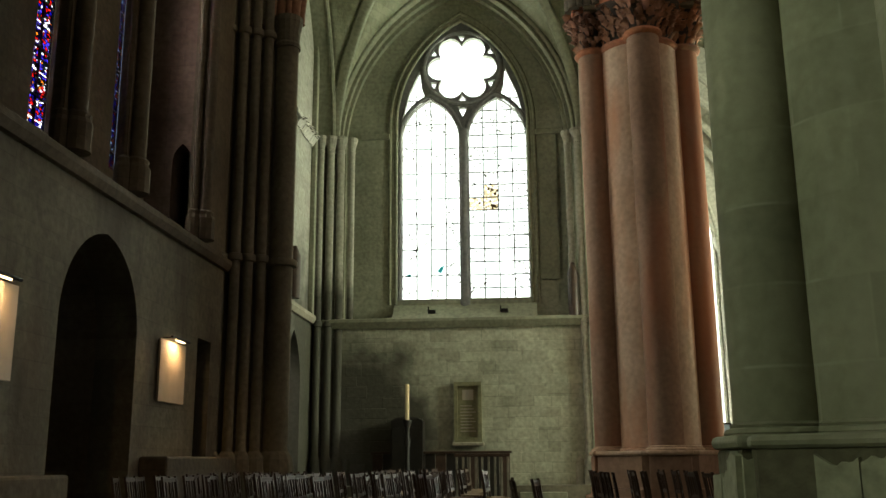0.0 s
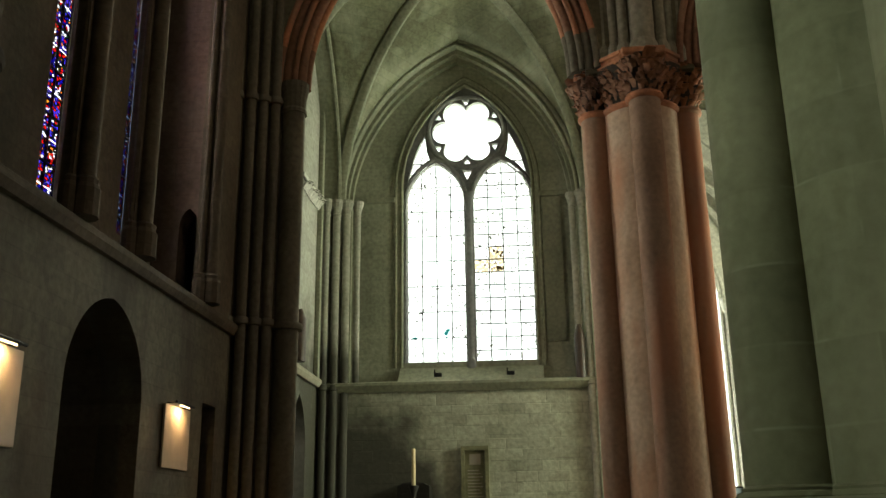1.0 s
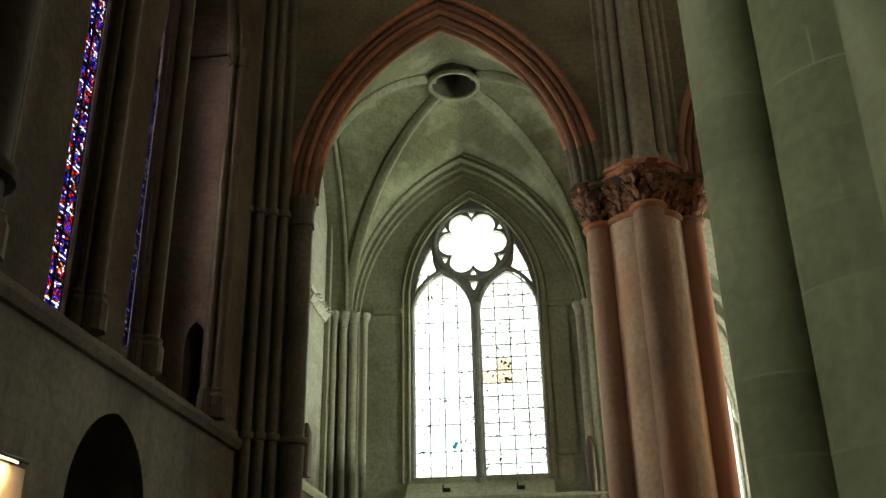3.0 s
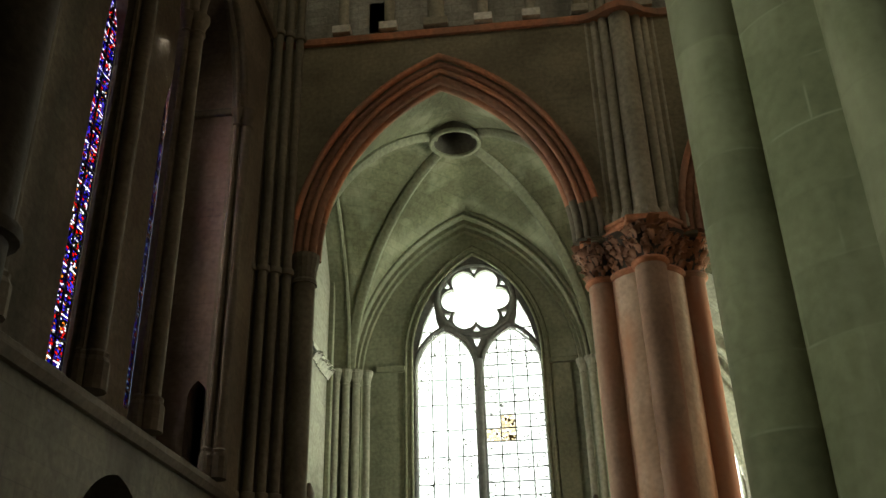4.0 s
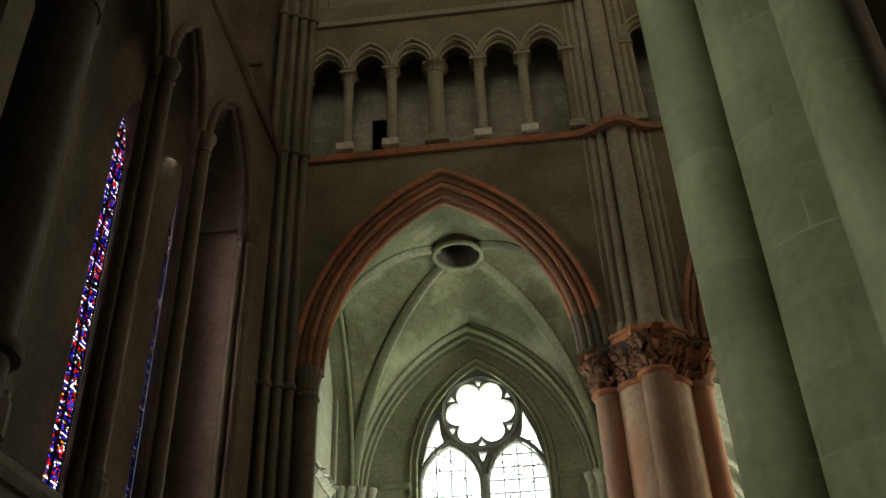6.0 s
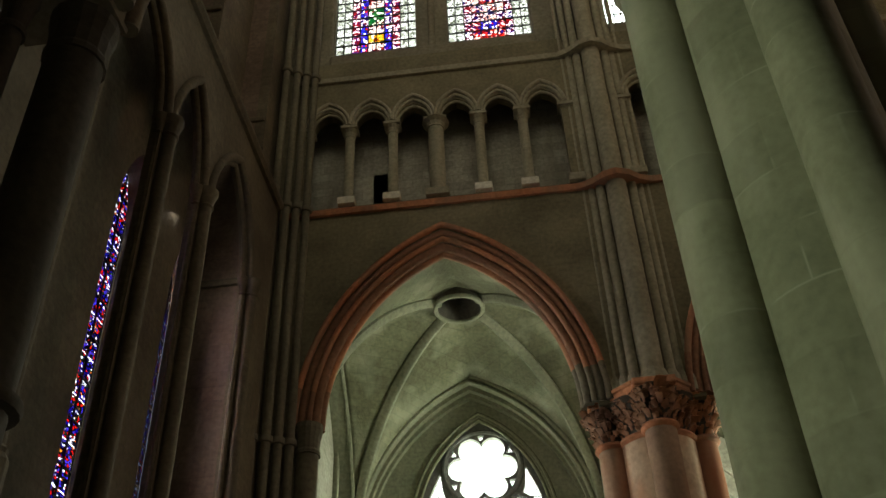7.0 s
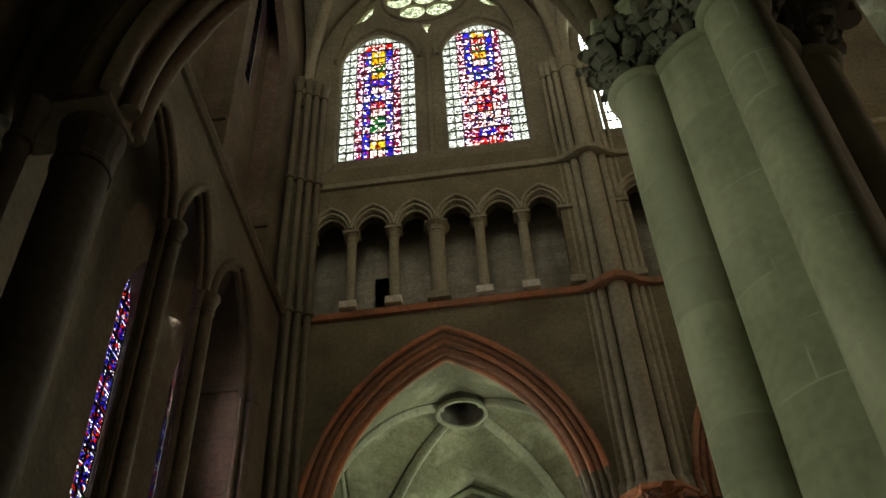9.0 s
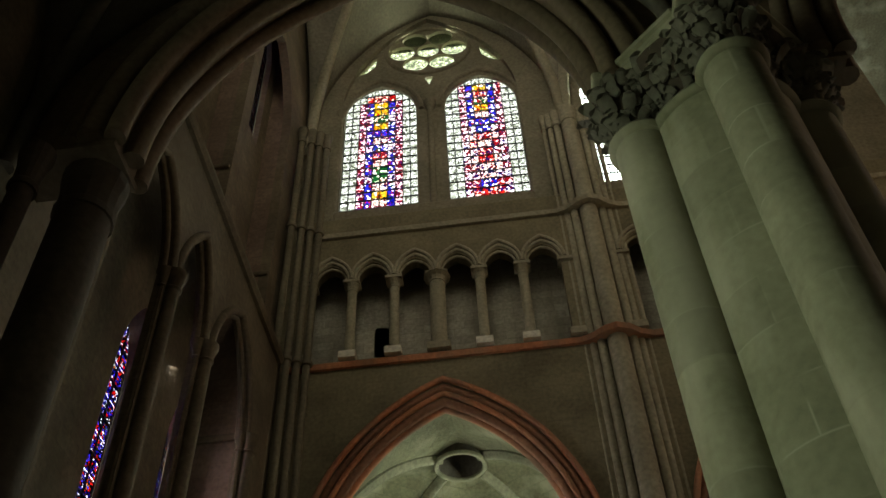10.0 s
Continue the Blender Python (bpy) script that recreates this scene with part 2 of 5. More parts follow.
DARK_WEB = stone("dim_web_stone", (0.16, 0.15, 0.12), (0.25, 0.235, 0.19))
# Near vaults and the backlit oculus drum, their shade held in the colour.
UNLIT = stone("unlit_stone", (0.07, 0.062, 0.052), (0.14, 0.125, 0.105))
# Clerestory stone is set darker, as seen against its windows' light.
CLERE_STONE = stone("backlit_clerestory_stone", (0.17, 0.155, 0.112), (0.28, 0.255, 0.19))
# Brown of the near arcade, darkened for the shade it is in.
NEAR_STONE = stone("shaded_arch_stone", (0.13, 0.098, 0.068), (0.2, 0.152, 0.108))
CRUMBLED = stone("crumbled_core_stone", (0.1, 0.09, 0.06), (0.2, 0.185, 0.13), bump=0.9)
FACING = stone("pale_facing_stone", (0.34, 0.345, 0.25), (0.5, 0.5, 0.38))
ROSY_WALL = stone("rosy_ashlar", (0.13, 0.086, 0.064), (0.2, 0.14, 0.108), courses=(0.6, 0.36, "x", 0.5))
# Deep shade put into a colour, for capital bells, loft wall and near shafts.
SHADOWY = stone("shadowy_stone", (0.05, 0.038, 0.029), (0.085, 0.066, 0.05))
DARKLEAF = stone("dark_leaf_stone", (0.12, 0.115, 0.095), (0.2, 0.19, 0.155))
SHAFT_STONE = stone("wall_shaft_stone", (0.28, 0.27, 0.22), (0.4, 0.39, 0.33))
AISLE_Y = stone("ashlar_aisle_y", (0.29, 0.28, 0.23), (0.43, 0.42, 0.36), courses=(0.75, 0.36, "y", 0.45))
FLOOR = stone("floor_stone", (0.12, 0.115, 0.095), (0.2, 0.19, 0.16), rough=0.6)
DARKWOOD = plain("dark_wood", (0.045, 0.025, 0.016), 0.5)
IRON = plain("iron", (0.02, 0.02, 0.02), 0.5, 0.8)
CLEAR = glass("clear_glass", [(0, (0.95, 0.97, 0.95)), (0.5, (0.9, 0.95, 0.92))], 3.0, 0.9)

# Shade of the aisle's low corner, painted into its wall and shafts.
add_soot_and_shade(AISLE_Y, (-6.2, 25.6, 1.2), (3.0, 5.0, 5.6), (0.036, 0.034, 0.022))
add_soot_and_shade(SHAFT_STONE, (-5.6, 27.2, 1.6), (2.4, 2.4, 5.0), (0.034, 0.032, 0.022))

# ---------- mesh helpers ----------


def mesh_of(name, bm):
    bmesh.ops.recalc_face_normals(bm, faces=bm.faces)
    me = bpy.data.meshes.new(name)
    bm.to_mesh(me)
    bm.free()
    return me


def smooth(me, angle=40):
    me.polygons.foreach_set("use_smooth", [True] * len(me.polygons))
    me.set_sharp_from_angle(angle=radians(angle))


def part(name, bm, material, parent=None, label="", soft=False):
    me = mesh_of(name, bm)
    me.materials.append(material)
    if soft:
        smooth(me)
    ob = new(name, me)
    if parent:
        ob.parent = parent
    return tagged(ob, label)


def thing(name, label, category, group="", at=(0, 0, 0)):
    ob = new(name)
    ob.location = at
    ob.empty_display_size = 0.2
    return tagged(ob, label, category, group)


def setting(name, bm, material, label, category, soft=False):
    return tagged(part(name, bm, material, None, "", soft), label, category, kind="structure")


def box(bm, x0, x1, y0, y1, z0, z1, bevel=0.0):
    vs = [bm.verts.new(p) for p in ((x0, y0, z0), (x1, y0, z0), (x1, y1, z0), (x0, y1, z0), (x0, y0, z1), (x1, y0, z1), (x1, y1, z1), (x0, y1, z1))]
    fs = [bm.faces.new([vs[i] for i in f]) for f in ((0, 3, 2, 1), (4, 5, 6, 7), (0, 1, 5, 4), (1, 2, 6, 5), (2, 3, 7, 6), (3, 0, 4, 7))]
    if bevel:
        es = list({e for f in fs for e in f.edges})
        bmesh.ops.bevel(bm, geom=es, offset=bevel, segments=2, affect="EDGES", profile=0.5)


def lathe(bm, cx, cy, profile, n=20, a0=0.0, a1=2 * math.pi):
    """Turns (radius, z) pairs round a vertical axis."""
    full = a1 - a0 > 6.28
    k = n if full else n + 1
    rings = [[bm.verts.new((cx + r * math.cos(a0 + (a1 - a0) * i / n), cy + r * math.sin(a0 + (a1 - a0) * i / n), z)) for i in range(k)] for r, z in profile]
    for p, q in zip(rings, rings[1:]):
        for i in range(n):
            j = (i + 1) % k
            bm.faces.new((p[i], p[j], q[j], q[i]))
    if full:
        bm.faces.new(rings[0][::-1])
        bm.faces.new(rings[-1])


def pointed(c, half, spring, apex, n=14):
    """A pointed arch from its one springing over the apex to the other: (u, z) pairs."""
    h = apex - spring
    r = (half * half + h * h) / (2 * half)
    top = math.asin(min(1, h / r))
    one = [(c - half + r - r * math.cos(top * i / n), spring + r * math.sin(top * i / n)) for i in range(n + 1)]
    return one + [(2 * c - u, z) for u, z in one[-2::-1]]


def opening(c, half, z0, spring, apex, n=14):
    """A closed outline: jambs, sill and pointed head."""
    return [(c - half, z0), *pointed(c, half, spring, apex, n), (c + half, z0)]


def circle(c, z, r, n=28):
    return [(c + r * math.cos(2 * math.pi * i / n), z + r * math.sin(2 * math.pi * i / n)) for i in range(n)]


def slab(bm, outline, holes, d0, d1, axis="y"):
    """A plate of that outline in (u, z), pierced by the holes, from depth d0 to d1 along the axis."""
    es = []
    for loop in (outline, *holes):
        vs = [bm.verts.new((u, d0, z) if axis == "y" else (d0, u, z)) for u, z in loop]
        es += [bm.edges.new((a, b)) for a, b in zip(vs, vs[1:] + vs[:1])]
    made = bmesh.ops.triangle_fill(bm, use_beauty=True, use_dissolve=False, edges=es)
    fs = [g for g in made["geom"] if isinstance(g, bmesh.types.BMFace)]
    ext = bmesh.ops.extrude_face_region(bm, geom=fs)
    move = (0, d1 - d0, 0) if axis == "y" else (d1 - d0, 0, 0)
    bmesh.ops.translate(bm, verts=[g for g in ext["geom"] if isinstance(g, bmesh.types.BMVert)], vec=move)


def rect(u0, u1, z0, z1):
    return [(u0, z0), (u1, z0), (u1, z1), (u0, z1)]


def sweep(bm, path, profile, side, closed=False):
    """Carries a closed profile of (out, along-side) pairs along a path of 3D points; side is the path plane's normal."""
    side = Vector(side).normalized()
    pts = [Vector(p) for p in path]
    rings, m = [], len(pts)
    for i, p in enumerate(pts):
        a = pts[i - 1] if i or closed else p
        b = pts[(i + 1) % m] if i < m - 1 or closed else p
        t1, t2 = (p - a), (b - p)
        t1 = t1.normalized() if t1.length else t2.normalized()
        t2 = t2.normalized() if t2.length else t1
        t = (t1 + t2).normalized()
        out = t.cross(side).normalized()
        k = 1 / max(0.5, t.dot(t2))
        rings.append([bm.verts.new(p + out * (o * k) + side * s) for o, s in profile])
    n = len(profile)
    pairs = list(zip(rings, rings[1:])) + ([(rings[-1], rings[0])] if closed else [])
    for p, q in pairs:
        for i in range(n):
            bm.faces.new((p[i], p[(i + 1) % n], q[(i + 1) % n], q[i]))
    if not closed:
        bm.faces.new(rings[0][::-1])
        bm.faces.new(rings[-1])


def roll(r, n=8, o=0.0, s=0.0):
    return [(o + r * math.cos(2 * math.pi * i / n), s + r * math.sin(2 * math.pi * i / n)) for i in range(n)]


# ---------- the large structure ----------
CX = -1.86           # middle of the arcade bay
FACE = 20.0          # face of the arcade wall
LEFT = -6.4          # face of the end wall
NEAR = 6.95          # near face of the arcade that the camera looks through


def trefoil_row(c0, step, count, half, z0, spring, apex):
    """One long opening whose top is a row of small pointed arches."""
    pts = [(c0 - half, z0)]
    for i in range(count):
        pts += pointed(c0 + step * i, half, spring, apex, 7)
    return pts + [(c0 + step * (count - 1) + half, z0)]


def foils(c, z, n, dist, r, turn=0.0, inner=0.3, k=96):
    """The outline of a many-petalled opening."""
    pts = []
    for i in range(k):
        a = 2 * math.pi * i / k
        best = inner
        for j in range(n):
            d = a - (turn + 2 * math.pi * j / n)
            q = r * r - (dist * math.sin(d)) ** 2
            if q > 0 and math.cos(d) > 0:
                best = max(best, dist * math.cos(d) + math.sqrt(q))
        pts.append((c + best * math.cos(a), z + best * math.sin(a)))
    return pts


def make_floor():
    bm = bmesh.new()
    box(bm, -30, 45, -25, 60, -0.3, 0.0)
    setting("floor", bm, FLOOR, "worn grey stone floor of the church", "floor")


def make_arcade_wall():
    right = 6.85
    bm = bmesh.new()
    trif = [trefoil_row(-5.23, 1.322, 6, 0.53, 18.35, 21.55, 22.28), trefoil_row(4.36, 1.2, 5, 0.5, 18.35, 21.55, 22.28)]
    lower = [(-7.6, 11.4), *pointed(CX, 3.55, 11.4, 16.95, 22), *pointed(right, 2.65, 11.4, 16.2, 22), (14.0, 11.4), (14.0, 24.5), (-7.6, 24.5)]
    slab(bm, lower, trif, FACE, FACE + 0.45)
    setting("wall_arcade", bm, WALL_X, "grey-green limestone arcade wall with a triforium", "wall")
    bm = bmesh.new()
    low2 = [(-7.6, 11.4), *pointed(CX, 3.5, 11.4, 17.05, 22), *pointed(right, 2.5, 11.4, 16.1, 22), (14.0, 11.4), (14.0, 18.4), (-7.6, 18.4)]
    slab(bm, low2, [], FACE + 0.45, FACE + 1.0)
    setting("arch_inner_order", bm, AISLE_STONE, "inner order of the pointed limestone arches", "arch")
    bm = bmesh.new()
    slab(bm, rect(-7.6, 14.0, 18.4, 24.5), [rect(-4.0, -3.55, 18.35, 20.45)], FACE + 1.1, FACE + 1.3)
    setting("wall_triforium_back", bm, RUBBLE, "rough stone back wall of the triforium passage", "wall")
    bm = bmesh.new()
    box(bm, -7.6, 14.0, FACE + 0.45, FACE + 3.0, 24.3, 24.5)
    setting("triforium_roof", bm, STONE, "stone slabs that close the triforium passage", "roof")
    bm = bmesh.new()
    box(bm, -7.6, 14.0, FACE + 1.0, FACE + 1.8, 17.9, 18.3)
    setting("triforium_floor", bm, STONE, "stone floor of the triforium passage", "floor")
    # Shade-coloured sheet, so the small triforium doorway reads dark.
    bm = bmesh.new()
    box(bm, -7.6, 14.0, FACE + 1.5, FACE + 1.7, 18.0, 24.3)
    setting("triforium_loft_wall", bm, SHADOWY, "loft wall behind the triforium, coloured as deep shade", "wall")
    bm = bmesh.new()
    slab(bm, rect(-7.6, 14.0, 24.5, 40), [opening(-1.95, 3.45, 24.9, 31.2, 37.6), opening(6.5, 2.8, 24.9, 31.2, 37.0)], FACE + 0.3, FACE + 0.75)
    setting("wall_clerestory", bm, CLERE_STONE, "limestone clerestory wall round the great windows", "wall")
    for c, less, drop in ((CX, 0.0, 0.0), (right, 0.85, 0.6)):
        # Russet between the red rolls paints the shade of the hollows.
        for half, apex, y, r, m, lab in ((3.82, 17.29, FACE - 0.07, 0.085, RED, "red-ochre outer roll moulding of the arch"),
                                         (3.64, 17.06, FACE + 0.06, 0.12, RUSSET, "russet hollow moulding round the arch"),
                                         (3.46, 16.84, FACE + 0.0, 0.075, RED, "red-ochre fillet moulding round the arch"),
                                         (3.33, 16.66, FACE + 0.14, 0.13, RUSSET, "russet inner moulding round the arch"),
                                         (3.24, 16.56, FACE + 0.32, 0.12, RED, "red-ochre inner roll moulding of the arch")):
            line = [(u, y, z) for u, z in pointed(c, half - less, 11.5, apex - drop, 36)]
            feet = sum(1 for p in line if p[2] < 12.4) // 2 if m in (RED, RUSSET) else 0
            pieces = [(line[feet:len(line) - feet], m, lab)]
            if feet:
                pieces += [(line[:feet + 1], RUSSET, "worn brown foot of the arch moulding"), (line[len(line) - feet - 1:], WARMDARK, "bare grey-brown foot of the arch moulding")]
            for run, mat, words in pieces:
                bm = bmesh.new()
                sweep(bm, run, roll(r, 10), (0, 1, 0))
                setting("arch_moulding", bm, mat, words, "moulding", True)
    # mouldings, colonnettes and bases of the triforium
    for c0, step, count in ((-5.23, 1.322, 6), (4.36, 1.2, 5)):
        for i in range(count):
            for half, apex, r, y in ((0.66, 22.6, 0.065, FACE - 0.05), (0.57, 22.4, 0.06, FACE - 0.02), (0.5, 22.22, 0.05, FACE + 0.08)):
                bm = bmesh.new()
                sweep(bm, [(u, y, z) for u, z in pointed(c0 + step * i, half, 21.6, apex, 8)], roll(r, 8), (0, 1, 0))
                setting("triforium_moulding", bm, STONE, "small moulded stone arch of the triforium", "moulding", True)
        for i in range(count + 1):
            x = c0 - step / 2 + step * i
            r = 0.24 if i == 3 else 0.15
            if i in (0, count):
                r = 0.13
            t = tagged(new("colonnette"), "slender stone colonnette with capital and pale base", "column", "triforium colonnettes")
            t.location = (x, FACE + 0.16, 18.36)
            bm = bmesh.new()
            lathe(bm, 0, 0, [(r * 1.25, 0.26), (r * 1.25, 0.32), (r, 0.38), (r, 2.8), (r * 1.12, 2.82), (r * 1.12, 2.87)], 14)
            part("shaft", bm, STONE, t, "", True)
            bm = bmesh.new()
            box(bm, -r - 0.1, r + 0.1, -0.33, 0.22, 0, 0.25, 0.015)
            part("base", bm, LIMEWASH if i % 3 != 0 else STONE, t, "pale square stone base")
            bm = bmesh.new()
            lathe(bm, 0, 0, [(r, 2.86), (r * 1.25, 2.98), (r * 1.75, 3.08)], 12)
            box(bm, -r - 0.11, r + 0.11, -0.26, 0.22, 3.08, 3.2, 0.015)
            part("capital", bm, STONE, t)
    # string courses
    prof = [(-0.14, 0.1), (0.02, 0.14), (0.14, 0.02), (0.14, -0.2), (-0.14, -0.2)]
    path = [(-6.45, FACE), (2.05, FACE), (2.45, FACE - 0.16), (2.75, FACE - 0.4), (3.05, FACE - 0.5), (3.35, FACE - 0.4), (3.65, FACE - 0.16), (4.05, FACE), (14, FACE)]
    for z, m, lab in ((18.18, RED, "red-ochre string course stepping round the shafts"), (23.68, STONE, "grey moulded string course below the windows")):
        bm = bmesh.new()
        sweep(bm, [(x, y, z) for x, y in path], [(b, a) for a, b in prof], (0, 0, 1))
        setting("string_course", bm, m, lab, "moulding")


BACK_WALL = []


def make_back_wall():
    bm = bmesh.new()
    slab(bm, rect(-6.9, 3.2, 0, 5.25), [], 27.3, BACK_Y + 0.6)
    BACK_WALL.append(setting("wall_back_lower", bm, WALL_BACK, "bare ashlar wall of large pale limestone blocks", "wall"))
    bm = bmesh.new()
    slab(bm, rect(-7, 4, 5.25, 18.5), [opening(-1.68, 2.14, 6.05, 12.0, 15.4)], BACK_Y - 0.1, BACK_Y + 0.6)
    setting("wall_back_upper", bm, AISLE_WALL, "limestone wall round the great traceried window", "wall")
    for half, apex, d0, d1 in ((3.7, 16.5, 27.5, 27.75), (3.6, 16.34, 27.75, 27.98), (3.5, 16.18, 27.98, BACK_Y - 0.1)):
        bm = bmesh.new()
        slab(bm, [(-7, 5.25), (-1.9 - half, 5.25), *pointed(-1.9, half, 10.9, apex, 22), (-1.9 + half, 5.25), (3.2, 5.25), (3.2, 18.5), (-7, 18.5)], [], d0, d1)
        setting("wall_back_arch", bm, AISLE_STONE, "splayed limestone wall arch round the window recess", "arch")
    for half, apex, y, r in ((3.9, 16.72, 27.46, 0.08), (3.74, 16.54, 27.48, 0.06)):
        bm = bmesh.new()
        sweep(bm, [(u, y, z) for u, z in pointed(-1.9, half, 10.95, apex, 22)], roll(r, 10), (0, 1, 0))
        setting("arch_moulding", bm, AISLE_STONE, "pale roll moulding of the wall arch", "moulding", True)
    for half, apex, y, r in ((2.32, 15.66, BACK_Y - 0.11, 0.05), (2.13, 15.42, BACK_Y - 0.08, 0.06)):
        bm = bmesh.new()
        sweep(bm, [(-1.68 - half, y, 5.9), *[(u, y, z) for u, z in pointed(-1.68, half, 11.8, apex, 22)], (-1.68 + half, y, 5.9)], roll(r, 10), (0, 1, 0))
        setting("window_moulding", bm, AISLE_STONE, "slender roll moulding round the window", "moulding", True)
    bm = bmesh.new()
    sweep(bm, [(-6.2, 27.22, 5.2), (2.2, 27.22, 5.2)], [(-0.16, 0.12), (-0.16, -0.02), (0.02, -0.16), (0.1, -0.16), (0.13, -0.08), (0.13, 0.12)], (0, 1, 0))
    setting("cornice_back", bm, AISLE_STONE, "pale moulded ledge below the window", "cornice")
    for x, y, r in ((-6.02, 27.1, 0.11), (-5.72, 27.2, 0.12), (-5.42, 27.3, 0.12), (-5.1, 27.42, 0.1), (1.62, 27.4, 0.1), (1.9, 27.2, 0.11), (2.2, 27.1, 0.12)):
        t = tagged(new("corner_shaft"), "slender pale stone wall shaft with capital and base", "column", "wall shafts of the aisle bay")
        t.location = (x, y, 0)
        bm = bmesh.new()
        lathe(bm, 0, 0, [(r * 1.6, 0.0), (r * 1.6, 0.9), (r * 1.5, 1.2), (r, 1.35), (r, 5.1), (r * 1.35, 5.13), (r * 1.35, 5.27), (r, 5.3), (r, 10.6)], 16)
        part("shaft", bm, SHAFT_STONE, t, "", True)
        bm = bmesh.new()
        lathe(bm, 0, 0, [(r * 1.15, 10.58), (r * 1.15, 10.64), (r, 10.66), (r * 1.35, 10.85), (r * 1.9, 11.0), (r * 1.9, 11.1)], 12)
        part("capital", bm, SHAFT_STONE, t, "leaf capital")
    # string on the window jambs
    for x0, x1 in ((-4.95, -4.0), (0.65, 1.55)):
        bm = bmesh.new()
        box(bm, x0, x1, BACK_Y - 0.24, BACK_Y - 0.1, 11.3, 11.48, 0.03)
        setting("impost", bm, AISLE_STONE, "small moulded impost beside the window", "moulding")
    bm = bmesh.new()
    slab(bm, rect(0.72, 1.3, 6.6, 11.28), [], BACK_Y - 0.17, BACK_Y - 0.1)
    setting("pilaster", bm, AISLE_STONE, "flat pale stone pilaster beside the window", "pilaster")


def make_left_wall():
    bm = bmesh.new()
    holes = [opening(13.65, 1.35, 0.01, 3.2, 4.7), rect(17.95, 18.75, 0.01, 3.62)]
    slab(bm, rect(-12, 20.6, 0, 5.45), holes, LEFT, LEFT - 0.7, "x")
    setting("wall_left_lower", bm, WALL_LOW, "dark limestone lower end wall with an arched doorway", "wall")
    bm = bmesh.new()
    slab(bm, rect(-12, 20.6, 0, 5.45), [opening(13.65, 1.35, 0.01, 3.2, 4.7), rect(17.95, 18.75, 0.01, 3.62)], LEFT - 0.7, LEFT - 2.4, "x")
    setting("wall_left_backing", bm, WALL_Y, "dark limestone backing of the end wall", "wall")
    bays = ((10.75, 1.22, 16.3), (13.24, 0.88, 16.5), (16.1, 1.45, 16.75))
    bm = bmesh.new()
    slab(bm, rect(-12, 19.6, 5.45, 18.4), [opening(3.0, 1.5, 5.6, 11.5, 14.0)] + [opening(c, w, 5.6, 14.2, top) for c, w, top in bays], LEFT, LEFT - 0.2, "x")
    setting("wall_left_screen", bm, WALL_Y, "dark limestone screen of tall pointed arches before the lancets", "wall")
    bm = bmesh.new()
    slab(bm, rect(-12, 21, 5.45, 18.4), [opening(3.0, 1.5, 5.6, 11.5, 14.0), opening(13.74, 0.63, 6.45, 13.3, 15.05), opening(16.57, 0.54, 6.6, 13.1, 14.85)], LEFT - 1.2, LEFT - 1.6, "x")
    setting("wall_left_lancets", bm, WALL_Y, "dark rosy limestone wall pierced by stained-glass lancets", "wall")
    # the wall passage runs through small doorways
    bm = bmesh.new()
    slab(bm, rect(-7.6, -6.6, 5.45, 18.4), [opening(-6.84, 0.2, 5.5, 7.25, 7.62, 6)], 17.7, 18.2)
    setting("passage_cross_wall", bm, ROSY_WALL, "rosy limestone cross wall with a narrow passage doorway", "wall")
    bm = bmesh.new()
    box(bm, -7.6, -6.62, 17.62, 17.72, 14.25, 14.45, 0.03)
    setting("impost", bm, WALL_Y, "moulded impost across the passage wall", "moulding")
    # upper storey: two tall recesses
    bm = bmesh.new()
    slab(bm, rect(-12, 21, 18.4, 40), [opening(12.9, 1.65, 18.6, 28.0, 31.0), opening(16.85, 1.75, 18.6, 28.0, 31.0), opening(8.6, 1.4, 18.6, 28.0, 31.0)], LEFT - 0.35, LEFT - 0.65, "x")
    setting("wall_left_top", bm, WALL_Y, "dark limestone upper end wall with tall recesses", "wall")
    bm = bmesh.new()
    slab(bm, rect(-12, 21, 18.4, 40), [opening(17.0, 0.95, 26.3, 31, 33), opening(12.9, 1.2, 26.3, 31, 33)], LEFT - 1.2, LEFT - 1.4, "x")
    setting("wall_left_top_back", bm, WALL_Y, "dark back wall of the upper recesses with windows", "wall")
    for y in (10.4, 14.55, 18.6):
        bm = bmesh.new()
        slab(bm, rect(-7.6, -7.05, 18.4, 40), [opening(-7.33, 0.2, 18.65, 20.2, 20.6, 6)], y, y + 0.5)
        setting("passage_cross_wall", bm, ROSY_WALL, "reddish limestone cross wall with a small dark doorway", "wall")
        bm = bmesh.new()
        box(bm, -7.6, LEFT - 0.38, y - 0.07, y + 0.02, 20.75, 20.9, 0.03)
        setting("impost", bm, WALL_Y, "dark moulded impost of the upper recess", "moulding")
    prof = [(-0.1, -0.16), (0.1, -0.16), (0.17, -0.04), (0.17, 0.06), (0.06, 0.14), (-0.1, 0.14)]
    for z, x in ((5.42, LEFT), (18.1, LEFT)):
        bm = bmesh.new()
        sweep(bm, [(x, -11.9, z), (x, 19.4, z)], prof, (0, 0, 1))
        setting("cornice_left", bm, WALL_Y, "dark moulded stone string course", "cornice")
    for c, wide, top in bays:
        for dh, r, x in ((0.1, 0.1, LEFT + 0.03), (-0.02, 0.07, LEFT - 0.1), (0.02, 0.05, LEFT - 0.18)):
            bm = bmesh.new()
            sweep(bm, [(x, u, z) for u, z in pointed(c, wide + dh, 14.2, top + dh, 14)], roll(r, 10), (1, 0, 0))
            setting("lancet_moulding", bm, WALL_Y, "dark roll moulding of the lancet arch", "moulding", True)
